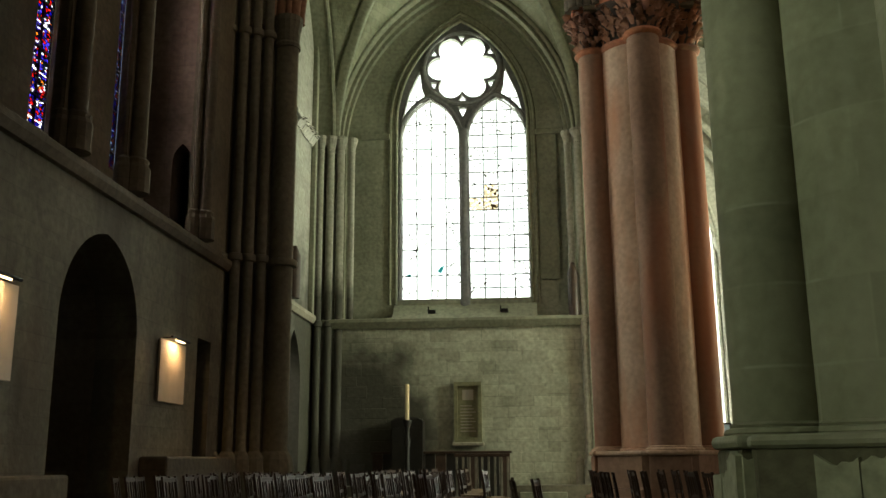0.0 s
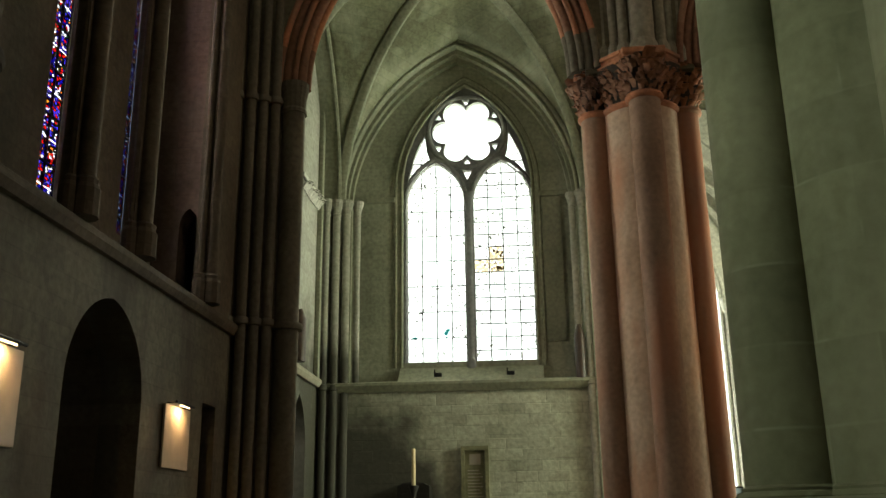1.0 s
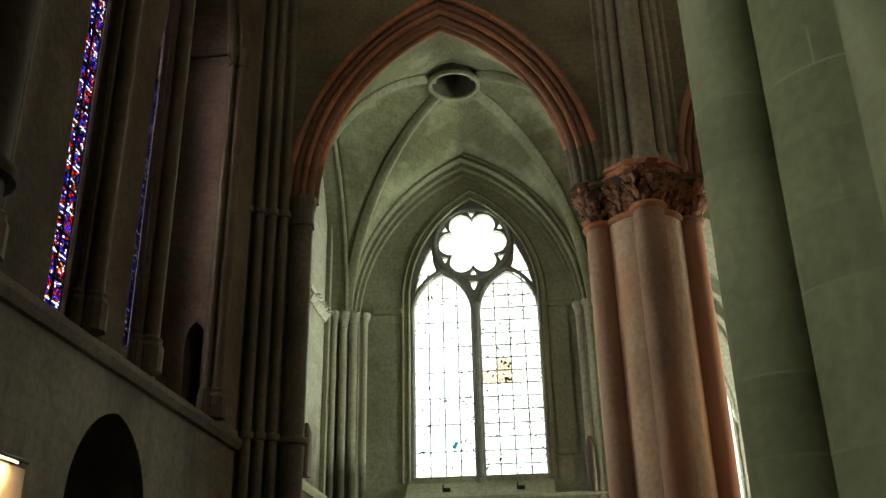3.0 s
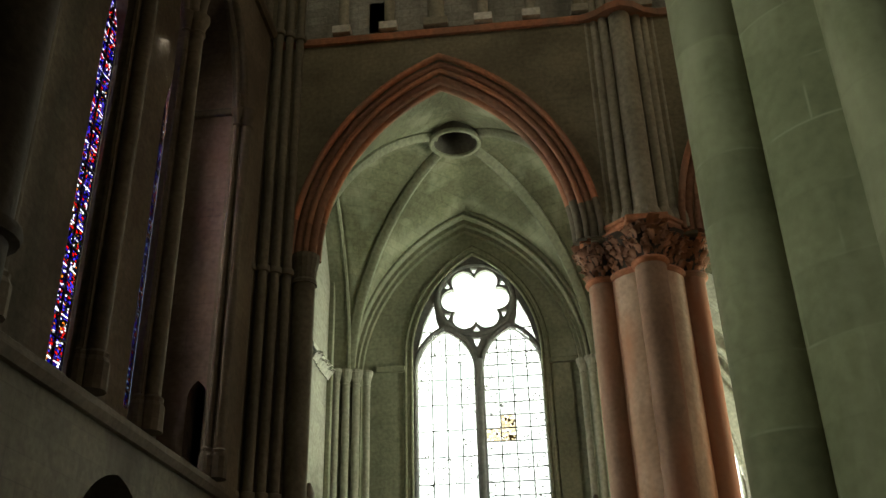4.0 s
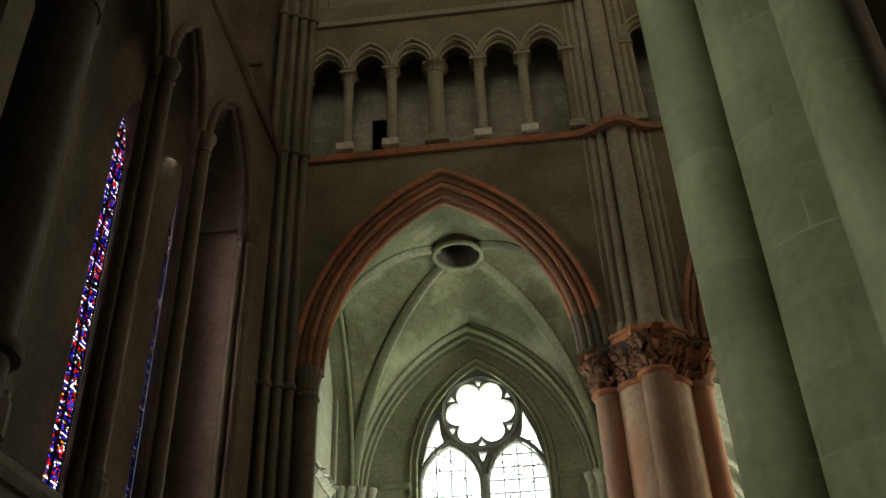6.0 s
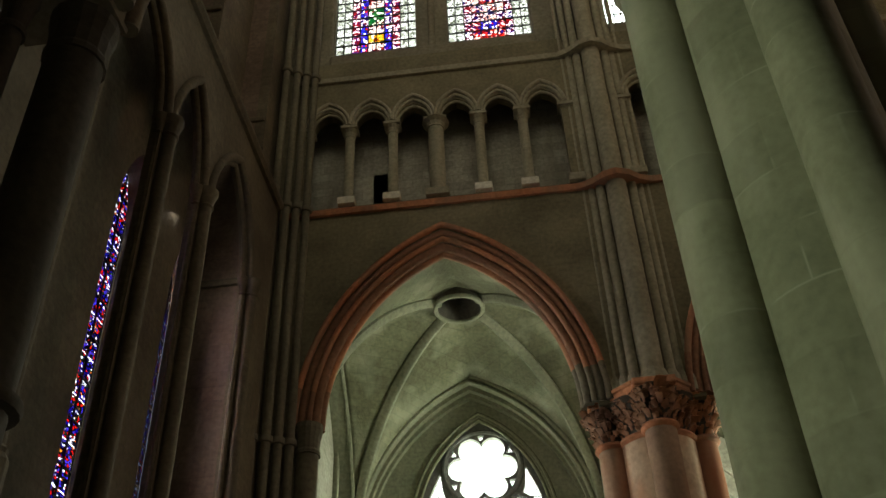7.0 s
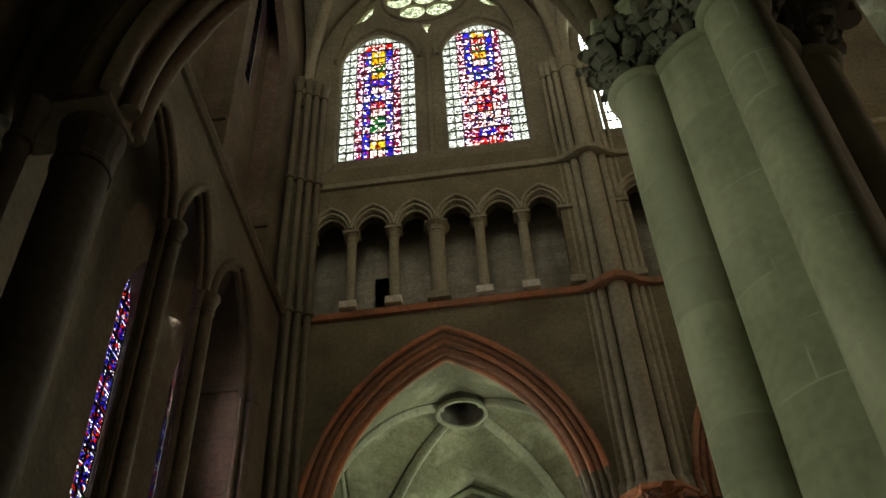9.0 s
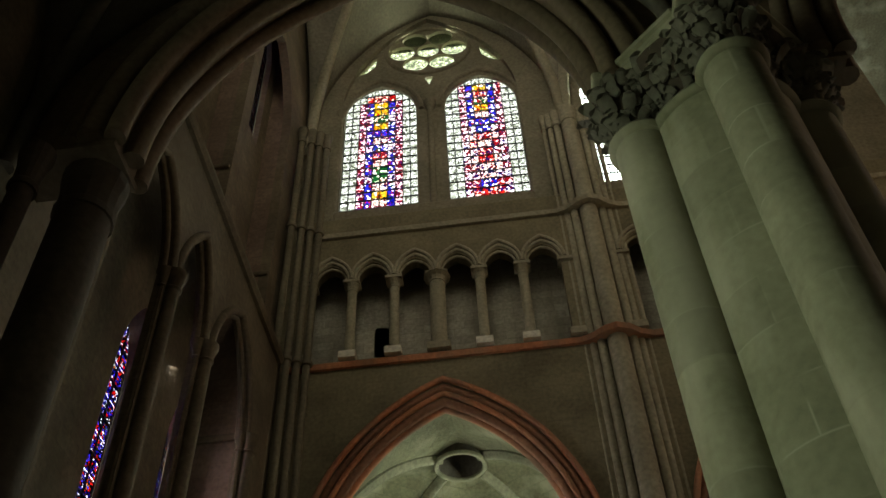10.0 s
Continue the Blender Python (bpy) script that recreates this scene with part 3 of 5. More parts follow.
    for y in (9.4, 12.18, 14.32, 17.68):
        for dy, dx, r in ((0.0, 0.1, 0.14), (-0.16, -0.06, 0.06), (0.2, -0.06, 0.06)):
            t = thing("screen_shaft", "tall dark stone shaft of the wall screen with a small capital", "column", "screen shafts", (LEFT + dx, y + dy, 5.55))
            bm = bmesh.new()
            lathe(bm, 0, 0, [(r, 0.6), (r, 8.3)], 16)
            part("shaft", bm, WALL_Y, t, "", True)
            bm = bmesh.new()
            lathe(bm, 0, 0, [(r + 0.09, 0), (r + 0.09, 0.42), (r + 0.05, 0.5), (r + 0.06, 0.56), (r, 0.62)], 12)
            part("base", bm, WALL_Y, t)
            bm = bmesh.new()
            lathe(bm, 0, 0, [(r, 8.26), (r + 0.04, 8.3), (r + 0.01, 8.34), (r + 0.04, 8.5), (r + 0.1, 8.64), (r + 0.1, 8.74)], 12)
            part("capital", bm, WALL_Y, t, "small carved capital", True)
    bm = bmesh.new()
    slab(bm, rect(20.45, 28.4, 0, 18.5), [opening(25.05, 0.8, 0.01, 3.3, 4.75), opening(22.6, 0.8, 5.9, 10.6, 12.0)], -6.2, -6.7, "x")
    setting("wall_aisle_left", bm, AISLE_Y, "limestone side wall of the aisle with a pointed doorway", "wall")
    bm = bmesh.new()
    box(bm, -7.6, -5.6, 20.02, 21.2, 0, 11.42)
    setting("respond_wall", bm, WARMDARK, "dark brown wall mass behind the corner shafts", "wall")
    # Two unseen boxes, added to stop the near lamp leaking along the passage.
    bm = bmesh.new()
    box(bm, LEFT - 1.2, LEFT - 0.4, 4.6, 4.9, 5.45, 18.4)
    box(bm, LEFT - 1.2, LEFT - 0.4, -0.3, 0.0, 5.45, 18.4)
    setting("passage_cross_wall", bm, WALL_Y, "unseen cross walls blocking light in the wall passage", "wall")
    bm = bmesh.new()
    box(bm, -8.2, -8.0, 22.5, 27.4, 0, 6)
    setting("passage_back", bm, WALL_Y, "dark stone back of the passage", "wall")
    bm = bmesh.new()
    sweep(bm, [(-6.2, 20.5, 5.35), (-6.2, 27.4, 5.35)], prof, (0, 0, 1))
    setting("cornice_aisle", bm, STONE, "pale moulded ledge on the aisle side wall", "cornice")


def make_aisle_capital():
    bm = bmesh.new()
    rnd = random.Random(8)
    box(bm, -6.2, -6.1, 24.4, 26.5, 10.9, 11.05, 0.02)
    for k in range(15):
        leaf(bm, (-6.16, 24.5 + 0.14 * k, 10.55 + rnd.uniform(-0.03, 0.03)), (1, rnd.uniform(-0.5, 0.5), 0), (0, 0, 1), rnd.uniform(0.2, 0.3))
    setting("leaf_frieze", bm, PALE, "pale carved leaf frieze on the aisle wall", "frieze", True)
    bm = bmesh.new()
    box(bm, -6.2, -6.05, 26.55, 26.8, 5.4, 15.5, 0.03)
    setting("aisle_pilaster", bm, AISLE_STONE, "narrow pale pilaster strip on the aisle wall", "pilaster")


def vault_height(u, v, spring, crown, dome):
    s = min(abs(u), abs(v))
    r = (1 + 1.3 ** 2) / 2
    p = math.sqrt(max(0, r * r - (r - (1 - s)) ** 2)) / 1.3
    return spring + (crown - spring) * p + dome * (1 - max(abs(u), abs(v)) ** 2)


AISLE = (-5.66, 2.08, 20.95, 27.45, 10.9)   # the aisle bay's vault: x, y and its springing


def aisle_web(u, v):
    """Domed quadripartite vault: half-round diagonals between lower pointed arches on the four sides."""
    s, m = min(abs(u), abs(v)), max(abs(u), abs(v))
    rib = 6.62 * (0.86 * math.sqrt(max(0, 1 - s * s)) + 0.14 * (1 - s))
    apex = 6.1 if v < 0 and abs(v) >= abs(u) else 5.75
    r = (1 + (apex / 3.87) ** 2) / 2
    side = 3.87 * math.sqrt(max(0, r * r - (r - (1 - s)) ** 2))
    w = ((m - s) / (1 - s)) if s < 1 else 0
    return AISLE[4] + (1 - w) * rib + w * side


def make_aisle_vault():
    x0, x1, y0, y1, spring = AISLE
    mx, my, key, n = (x0 + x1) / 2, (y0 + y1) / 2, 0.78, 56
    bm = bmesh.new()
    g = [[bm.verts.new((x0 + (x1 - x0) * i / n, y0 + (y1 - y0) * j / n, aisle_web(2 * i / n - 1, 2 * j / n - 1))) for j in range(n + 1)] for i in range(n + 1)]
    for i in range(n):
        for j in range(n):
            bm.faces.new((g[i][j], g[i + 1][j], g[i + 1][j + 1], g[i][j + 1]))
    hole = [f for f in bm.faces if math.hypot(f.calc_center_median().x - mx, f.calc_center_median().y - my) < key - 0.15]
    bmesh.ops.delete(bm, geom=hole, context="FACES")
    ob = setting("vault_aisle", bm, VAULT, "rough greenish vault webs of the aisle bay", "vault", True)
    mod = ob.modifiers.new("thickness", "SOLIDIFY")
    mod.thickness, mod.offset = 0.25, 1
    long = math.hypot(x1 - x0, y1 - y0) / 2
    prof = [(-0.3, -0.1), (-0.12, -0.17), (0.02, -0.19), (0.1, -0.12), (0.17, -0.07), (0.2, 0.0), (0.17, 0.07), (0.1, 0.12), (0.02, 0.19), (-0.12, 0.17), (-0.3, 0.1)]
    for sx in (1, -1):
        for half in (-1, 1):
            pts = []
            for i in range(33):
                k = half * math.sin(math.pi / 2 * (1 - i / 32 * (1 - math.asin(key / long) / (math.pi / 2))))
                pts.append((mx + k * sx * (x1 - x0) / 2, my + k * (y1 - y0) / 2, aisle_web(k, k) - 0.02))
            d = Vector((sx * half * (x1 - x0), half * (y1 - y0), 0)).normalized()
            bm = bmesh.new()
            sweep(bm, pts, [(-o, q) for o, q in prof], d.cross(Vector((0, 0, 1))))
            setting("vault_rib", bm, AISLE_STONE, "moulded diagonal vault rib of pale stone", "rib", True)
    for d0, d1, lab in ((x0, -6.25, "pointed wall arch beside the vault"), (x1, 3.0, "pointed transverse arch between two aisle bays")):
        bm = bmesh.new()
        slab(bm, [(20.9, 10.9), *pointed(my, 3.1, 10.9, 16.4, 18), (27.5, 10.9), (27.5, 18.5), (20.9, 18.5)], [], d0, d1, "x")
        setting("aisle_side_arch", bm, AISLE_STONE, lab, "arch")
        bm = bmesh.new()
        sweep(bm, [(d0 + (0.02 if d0 > 0 else -0.02), u, z) for u, z in pointed(my, 3.12, 10.95, 16.42, 20)], roll(0.08, 8), (1, 0, 0))
        setting("arch_moulding", bm, AISLE_STONE, "roll moulding of the side arch", "moulding", True)


def make_vault(name, x0, x1, y0, y1, spring, crown, dome, material, label, rib_r, rib_material):
    n = 44
    bm = bmesh.new()
    g = [[bm.verts.new((x0 + (x1 - x0) * i / n, y0 + (y1 - y0) * j / n, vault_height(2 * i / n - 1, 2 * j / n - 1, spring, crown, dome))) for j in range(n + 1)] for i in range(n + 1)]
    for i in range(n):
        for j in range(n):
            bm.faces.new((g[i][j], g[i + 1][j], g[i + 1][j + 1], g[i][j + 1]))
    ob = setting(name, bm, material, label, "vault", True)
    mod = ob.modifiers.new("thickness", "SOLIDIFY")
    mod.thickness, mod.offset = 0.25, 1
    for sx in (1, -1):
        for half in (-1, 1):
            bm = bmesh.new()
            pts = []
            for i in range(25):
                k = half * (1 - i / 24)
                pts.append(((x0 + x1) / 2 + k * sx * (x1 - x0) / 2, (y0 + y1) / 2 + k * (y1 - y0) / 2, vault_height(k, k, spring, crown, dome) - 0.06))
            d = Vector((sx * (x1 - x0), y1 - y0, 0)).normalized()
            sweep(bm, pts, [(a, b * 0.85) for a, b in roll(rib_r, 12)], d.cross(Vector((0, 0, 1))))
            setting("vault_rib", bm, rib_material, "rounded diagonal vault rib of pale stone", "rib", True)


def make_closing_walls():
    bm = bmesh.new()
    slab(bm, rect(-12, 30, 0, 40), [], -8.0, -8.6)
    setting("wall_behind", bm, WALL_X, "plain limestone wall behind", "wall")
    bm = bmesh.new()
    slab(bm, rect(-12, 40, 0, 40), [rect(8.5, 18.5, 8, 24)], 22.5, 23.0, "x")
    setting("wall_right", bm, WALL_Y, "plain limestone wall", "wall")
    # Pale stone here paints the bay's cream-lit brightness into the wall.
    bm = bmesh.new()
    slab(bm, rect(3.2, 25, 0, 40), [opening(5.35, 1.68, 1.9, 8.7, 11.9), opening(9.1, 1.68, 1.9, 8.7, 11.9)], 33.0, 33.3)
    setting("wall_right_bay", bm, PALE, "pale limestone wall with a bright two-light window", "wall")
    for c in (5.35, 9.1):
        for half, apex in ((1.8, 12.1), (1.66, 11.88)):
            bm = bmesh.new()
            sweep(bm, [(c - half, 32.95, 1.9), *[(u, 32.95, z) for u, z in pointed(c, half, 8.7, apex, 16)], (c + half, 32.95, 1.9)], roll(0.07, 8), (0, 1, 0))
            setting("window_moulding", bm, PALE, "slender roll moulding round the bright window", "moulding", True)
    for half, apex, y in ((2.25, 13.2, 32.9), (2.6, 14.0, 32.6), (2.95, 14.8, 32.3), (3.3, 15.6, 32.0)):
        bm = bmesh.new()
        sweep(bm, [(u, y, z) for u, z in pointed(5.3, half, 10.4, apex, 16)], roll(0.13, 8), (0, 1, 0))
        setting("arch_moulding", bm, PALE, "pale moulded rib of the bright further bay", "moulding", True)
    bm = bmesh.new()
    lathe(bm, 7.22, 32.85, [(0.14, 1.9), (0.14, 8.3), (0.2, 8.4), (0.26, 8.75), (0.26, 8.85)], 12)
    setting("window_mullion", bm, PALE, "pale mullion shaft with a small capital", "mullion", True)
    bm = bmesh.new()
    box(bm, -12, 30, -9, 36, 40, 40.4)
    setting("ceiling", bm, VAULT, "dark stone ceiling above the high vault", "ceiling")
    # Unseen wall, added with an opening for that aisle lamp.
    bm = bmesh.new()
    slab(bm, rect(20.6, 33.0, 0, 19), [opening(23.1, 2.2, 3, 10, 13)], 14.0, 14.6, "x")
    setting("wall_choir_aisle", bm, AISLE_Y, "unseen limestone wall, added with an opening for the aisle lamp", "wall")
    bm = bmesh.new()
    box(bm, 3.2, 3.6, 27.5, 33.0, 0, 18)
    setting("wall_between_bays", bm, AISLE_Y, "limestone wall between two bays", "wall")
    # Unseen slab, added to keep the choir aisle lamp off the end wall.
    bm = bmesh.new()
    box(bm, 5.3, 13.9, 20.25, 20.7, 0, 17.5)
    setting("choir_light_block", bm, WALL_X, "unseen plain slab blocking light through the further arch", "wall")
    bm = bmesh.new()
    box(bm, -12, 30, 23.2, 36, 19.0, 19.3)
    setting("aisle_roof", bm, STONE, "stone roof above the aisle vaults", "roof")


def make_near_arcade():
    bm = bmesh.new()
    right = 8.2
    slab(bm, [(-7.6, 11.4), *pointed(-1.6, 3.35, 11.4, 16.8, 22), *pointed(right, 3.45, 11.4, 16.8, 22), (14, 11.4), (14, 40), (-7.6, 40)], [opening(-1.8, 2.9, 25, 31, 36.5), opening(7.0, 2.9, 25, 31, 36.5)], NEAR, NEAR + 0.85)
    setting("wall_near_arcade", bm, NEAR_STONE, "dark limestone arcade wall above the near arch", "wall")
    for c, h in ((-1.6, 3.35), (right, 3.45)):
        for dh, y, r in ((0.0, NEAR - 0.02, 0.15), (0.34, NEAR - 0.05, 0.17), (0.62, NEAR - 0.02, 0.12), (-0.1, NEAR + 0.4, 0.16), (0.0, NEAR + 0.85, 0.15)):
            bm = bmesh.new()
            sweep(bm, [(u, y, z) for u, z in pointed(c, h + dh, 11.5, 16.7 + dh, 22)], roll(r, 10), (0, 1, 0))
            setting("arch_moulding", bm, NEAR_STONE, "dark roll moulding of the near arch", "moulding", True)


# ---------- piers and shafts ----------


def leaf(bm, base, out, up, size):
    """A curled capital leaf: a stem that swells to a lobed knob."""
    out, up = Vector(out).normalized(), Vector(up)
    side = up.cross(out).normalized()
    rings = []
    steps = ((0.0, 0.0, 0.30, 0.10), (0.35, 0.12, 0.42, 0.12), (0.75, 0.35, 0.50, 0.16), (1.0, 0.72, 0.42, 0.2), (0.86, 0.95, 0.22, 0.14))
    for h, o, w, t in steps:
        c = Vector(base) + up * (h * size) + out * (o * size)
        rings.append([bm.verts.new(c + side * (w * size * math.cos(a)) + out * (t * size * math.sin(a))) for a in (0, 1.05, 2.09, 3.14, 4.19, 5.24)])
    for p, q in zip(rings, rings[1:]):
        for i in range(6):
            bm.faces.new((p[i], p[(i + 1) % 6], q[(i + 1) % 6], q[i]))
    bm.faces.new(rings[0][::-1])
    bm.faces.new(rings[-1])


def make_pier(cx, cy, body, shaft_body, leafy, trim, bell, label, seed, core_r=0.9, shaft_r=0.36, off=1.02, chipped=False):
    rnd = random.Random(seed)
    pier = thing("pier", label, "pier", "arcade piers", (cx, cy, 0))
    round_about = [(0, 0, core_r)] + [(off * math.cos(k * math.pi / 2), off * math.sin(k * math.pi / 2), shaft_r) for k in range(4)]
    for i, (x, y, r) in enumerate(round_about):
        name = "shaft" if i else "core"
        bm = bmesh.new()
        lathe(bm, x, y, [(r, 1.36), (r, 10.48)], 48 if i == 0 else 28)
        part(name, bm, shaft_body if i else body, pier, "", True)
        bm = bmesh.new()
        lathe(bm, x, y, [(r + 0.06, 1.34), (r + 0.08, 1.38), (r + 0.06, 1.41), (r + 0.02, 1.42), (r + 0.03, 1.44), (r, 1.46)], 40 if i == 0 else 24)
        part("base_moulding", bm, body, pier, "", True)
        bm = bmesh.new()
        lathe(bm, x, y, [(r, 10.44), (r + 0.06, 10.47), (r + 0.085, 10.52), (r + 0.06, 10.58), (r, 10.6)], 40 if i == 0 else 24)
        part("necking", bm, trim, pier, "raised ring below the capital", True)
        bm = bmesh.new()
        # The near-black bell paints the shade between the carved leaves.
        wide = 0.26 if i else 0.42
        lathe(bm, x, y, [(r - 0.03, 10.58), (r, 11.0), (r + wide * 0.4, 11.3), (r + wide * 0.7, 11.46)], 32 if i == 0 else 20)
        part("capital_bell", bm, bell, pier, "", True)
        bm = bmesh.new()
        rows = ((10.62, 0.1, 0.0), (10.71, 0.11, 0.01), (10.8, 0.12, 0.02), (10.89, 0.12, 0.03), (10.98, 0.13, 0.05), (11.07, 0.14, 0.07), (11.16, 0.14, 0.1), (11.26, 0.15, 0.13))
        for j, (z, size, grow) in enumerate(rows):
            count = max(9, int(2 * math.pi * (r + grow) / 0.115))
            for k in range(count):
                a = 2 * math.pi * (k + 0.5 * (j % 2)) / count + rnd.uniform(-0.09, 0.09)
                px, py = x + (r + grow) * math.cos(a), y + (r + grow) * math.sin(a)
                if i == 0 and min(math.hypot(px - q[0], py - q[1]) for q in round_about[1:]) < shaft_r:
                    continue
                if i and math.hypot(px, py) < core_r:
                    continue
                tilt = Vector((math.cos(a), math.sin(a), 0))
                leaf(bm, (px, py, z + rnd.uniform(-0.04, 0.04)), tilt + Vector((rnd.uniform(-0.7, 0.7), rnd.uniform(-0.7, 0.7), 0)), (rnd.uniform(-0.4, 0.4), rnd.uniform(-0.4, 0.4), 1), size * rnd.choice((0.0, 0.6, 0.9, 1.1, 1.4)) + 0.01)
        part("capital_foliage", bm, leafy, pier, "carved leaves and crockets in several rows", True)
        bm = bmesh.new()
        if i == 0:
            lathe(bm, 0, 0, [(core_r + 0.34, 11.44), (core_r + 0.4, 11.5), (core_r + 0.4, 11.58), (core_r + 0.46, 11.6), (core_r + 0.46, 11.68)], 8, math.pi / 8, 2 * math.pi + math.pi / 8)
        else:
            w = shaft_r + 0.14
            box(bm, x - w, x + w, y - w, y + w, 11.43, 11.62, 0.04)
        part("abacus", bm, trim, pier, "moulded abacus slab")
    w = 1.42
    foot = CRUMBLED if chipped else shaft_body
    bm = bmesh.new()
    prof = [(w + 0.22, 0.0), (w + 0.22, 0.43), (w + 0.1, 0.45), (w + 0.09, 0.6), (w, 0.62), (w, 1.26)]
    lathe(bm, 0, 0, [(q * 1.04, z) for q, z in prof], 8, math.pi / 8, 2 * math.pi + math.pi / 8)
    part("plinth", bm, foot, pier, "battered angular stone plinth")
    edge = [(0.0, 1.26), (0.03, 1.265), (0.05, 1.285), (0.055, 1.315), (0.04, 1.345), (0.0, 1.36)]
    bm = bmesh.new()
    lathe(bm, 0, 0, [((w + q) * 1.03, z) for q, z in edge], 8, math.pi / 8, 2 * math.pi + math.pi / 8)
    part("plinth_ledge", bm, body, pier, "worn rounded ledge of the plinth")
    for k in range(4):
        a = k * math.pi / 2
        x, y = off * math.cos(a), off * math.sin(a)
        bm = bmesh.new()
        box(bm, x - 0.42, x + 0.42, y - 0.42, y + 0.42, 0, 1.26, 0.03)
        part("plinth_block", bm, foot, pier)
        bm = bmesh.new()
        box(bm, x - 0.46, x + 0.46, y - 0.46, y + 0.46, 1.262, 1.366, 0.045)
        part("plinth_ledge", bm, body, pier, "worn projecting ledge")
    if chipped:
        # separate facing stones with broken upper edges, some of them lost
        faces = []
        for k in (2, 3):
            x, y = off * math.cos(k * math.pi / 2), off * math.sin(k * math.pi / 2)
            faces += [(x, y, 0, -1, 0.42, -0.42, 0.42), (x, y, -1, 0, 0.42, -0.42, 0.42)]
        for ang in (-0.75, -0.25):
            ux, uy = math.cos(ang * math.pi), math.sin(ang * math.pi)
            faces.append((0, 0, ux, uy, w * 1.04 * math.cos(math.pi / 8), -0.12, 0.56))
        for x, y, ux, uy, dist, q, end in faces:
            while q < end - 0.05:
                wide = min(rnd.choice((0.2, 0.3, 0.4)), end - q)
                top = rnd.choice((1.24, 1.22, 1.2, 1.1, 1.02))
                line = [(q, 0.62), (q + wide, 0.62)]
                steps = 8
                for i in range(steps + 1):
                    top = min(1.25, max(0.95, top + rnd.uniform(-0.03, 0.026)))
                    line.append((q + wide * (1 - i / steps), top))
                bm = bmesh.new()
                tx, ty = -uy, ux
                front = [bm.verts.new((x + ux * (dist + 0.045) + tx * v, y + uy * (dist + 0.045) + ty * v, h)) for v, h in line]
                back = [bm.verts.new((x + ux * (dist - 0.01) + tx * v, y + uy * (dist - 0.01) + ty * v, h)) for v, h in line]
                bm.faces.new(front)
                for i in range(len(line)):
                    j = (i + 1) % len(line)
                    bm.faces.new((front[i], back[i], back[j], front[j]))
                part("chipped_facing", bm, FACING, pier, "pale chipped stone facing with a broken upper edge")
                q += wide + rnd.choice((0.006, 0.01, 0.04))
    return pier


def make_wall_shaft(x, y, r, z0, z1, material, cap=True, bands=(), label="dark slender wall shaft rising to the vault", group="wall shafts"):
    t = thing("wall_shaft", label, "column", group, (x, y, 0))
    prof = [(r, z0)]
    for b in bands:
        prof += [(r, b - 0.09), (r * 1.2 + 0.03, b - 0.07), (r * 1.2 + 0.05, b), (r * 1.2 + 0.03, b + 0.07), (r, b + 0.09)]
    prof.append((r, z1))
    bm = bmesh.new()
    lathe(bm, 0, 0, prof, 20)
    part("shaft", bm, material, t, "", True)
    if z0 < 1.6:
        bm = bmesh.new()
        lathe(bm, 0, 0, [(r + 0.16, 0.0), (r + 0.16, 1.0), (r + 0.12, 1.25), (r + 0.06, 1.35), (r, 1.42)], 12)
        part("base", bm, material, t)
    elif z0 < 13:
        bm = bmesh.new()
        lathe(bm, 0, 0, [(r + 0.09, z0 - 0.05), (r + 0.09, z0 + 0.25), (r + 0.05, z0 + 0.38), (r, z0 + 0.5)], 12)
        part("base", bm, material, t)
    if cap:
        bm = bmesh.new()
        lathe(bm, 0, 0, [(r + 0.04, z1 - 0.04), (r + 0.04, z1 + 0.04), (r * 1.05, z1 + 0.1), (r + 0.03, z1 + 0.4), (r + 0.08, z1 + 0.62), (r + 0.08, z1 + 0.75)], 16)
        part("capital", bm, material, t, "carved capital")
    return t


make_floor()
make_arcade_wall()
make_back_wall()
make_left_wall()
make_closing_walls()
make_near_arcade()
make_aisle_vault()
make_vault("vault_right_bay", 3.0, 10.4, 21.1, 33.0, 10.9, 16.4, 1.2, VAULT, "bright vault webs of the neighbouring bay", 0.2, STONE)
make_vault("vault_high", -6.6, 3.05, NEAR + 0.8, FACE + 0.35, 28.6, 37.8, 1.0, DARK_WEB, "dark webs of the high vault", 0.24, STONE)
make_vault("vault_high_right", 3.05, 10.2, NEAR + 0.8, FACE + 0.35, 28.6, 37.8, 1.0, DARK_WEB, "dark webs of the high vault", 0.24, STONE)
make_vault("vault_near", -6.4, 2.9, -0.4, NEAR, 11.2, 16.9, 0.9, UNLIT, "dark vault webs above the near aisle", 0.16, UNLIT)
make_vault("vault_near_right", 3.0, 12.8, -0.4, NEAR, 11.2, 16.9, 0.9, UNLIT, "dark vault webs above the near aisle", 0.16, UNLIT)
make_vault("vault_rear", -6.4, 2.9, -8.0, -0.4, 11.2, 16.9, 0.9, UNLIT, "dark vault webs behind", 0.16, UNLIT)
make_vault("vault_rear_right", 3.0, 12.8, -8.0, -0.4, 11.2, 16.9, 0.9, UNLIT, "dark vault webs behind", 0.16, UNLIT)

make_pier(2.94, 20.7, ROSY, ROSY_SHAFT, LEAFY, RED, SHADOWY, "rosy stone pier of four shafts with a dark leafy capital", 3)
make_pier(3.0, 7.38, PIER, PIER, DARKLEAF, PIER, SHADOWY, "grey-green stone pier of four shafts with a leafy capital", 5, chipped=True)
# half-column and corner shafts at the end wall
make_aisle_capital()
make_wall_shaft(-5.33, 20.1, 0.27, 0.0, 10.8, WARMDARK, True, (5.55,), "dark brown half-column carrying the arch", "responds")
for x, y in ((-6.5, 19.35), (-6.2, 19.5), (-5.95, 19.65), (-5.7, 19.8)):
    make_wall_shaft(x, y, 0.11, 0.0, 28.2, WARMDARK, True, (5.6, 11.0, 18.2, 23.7))
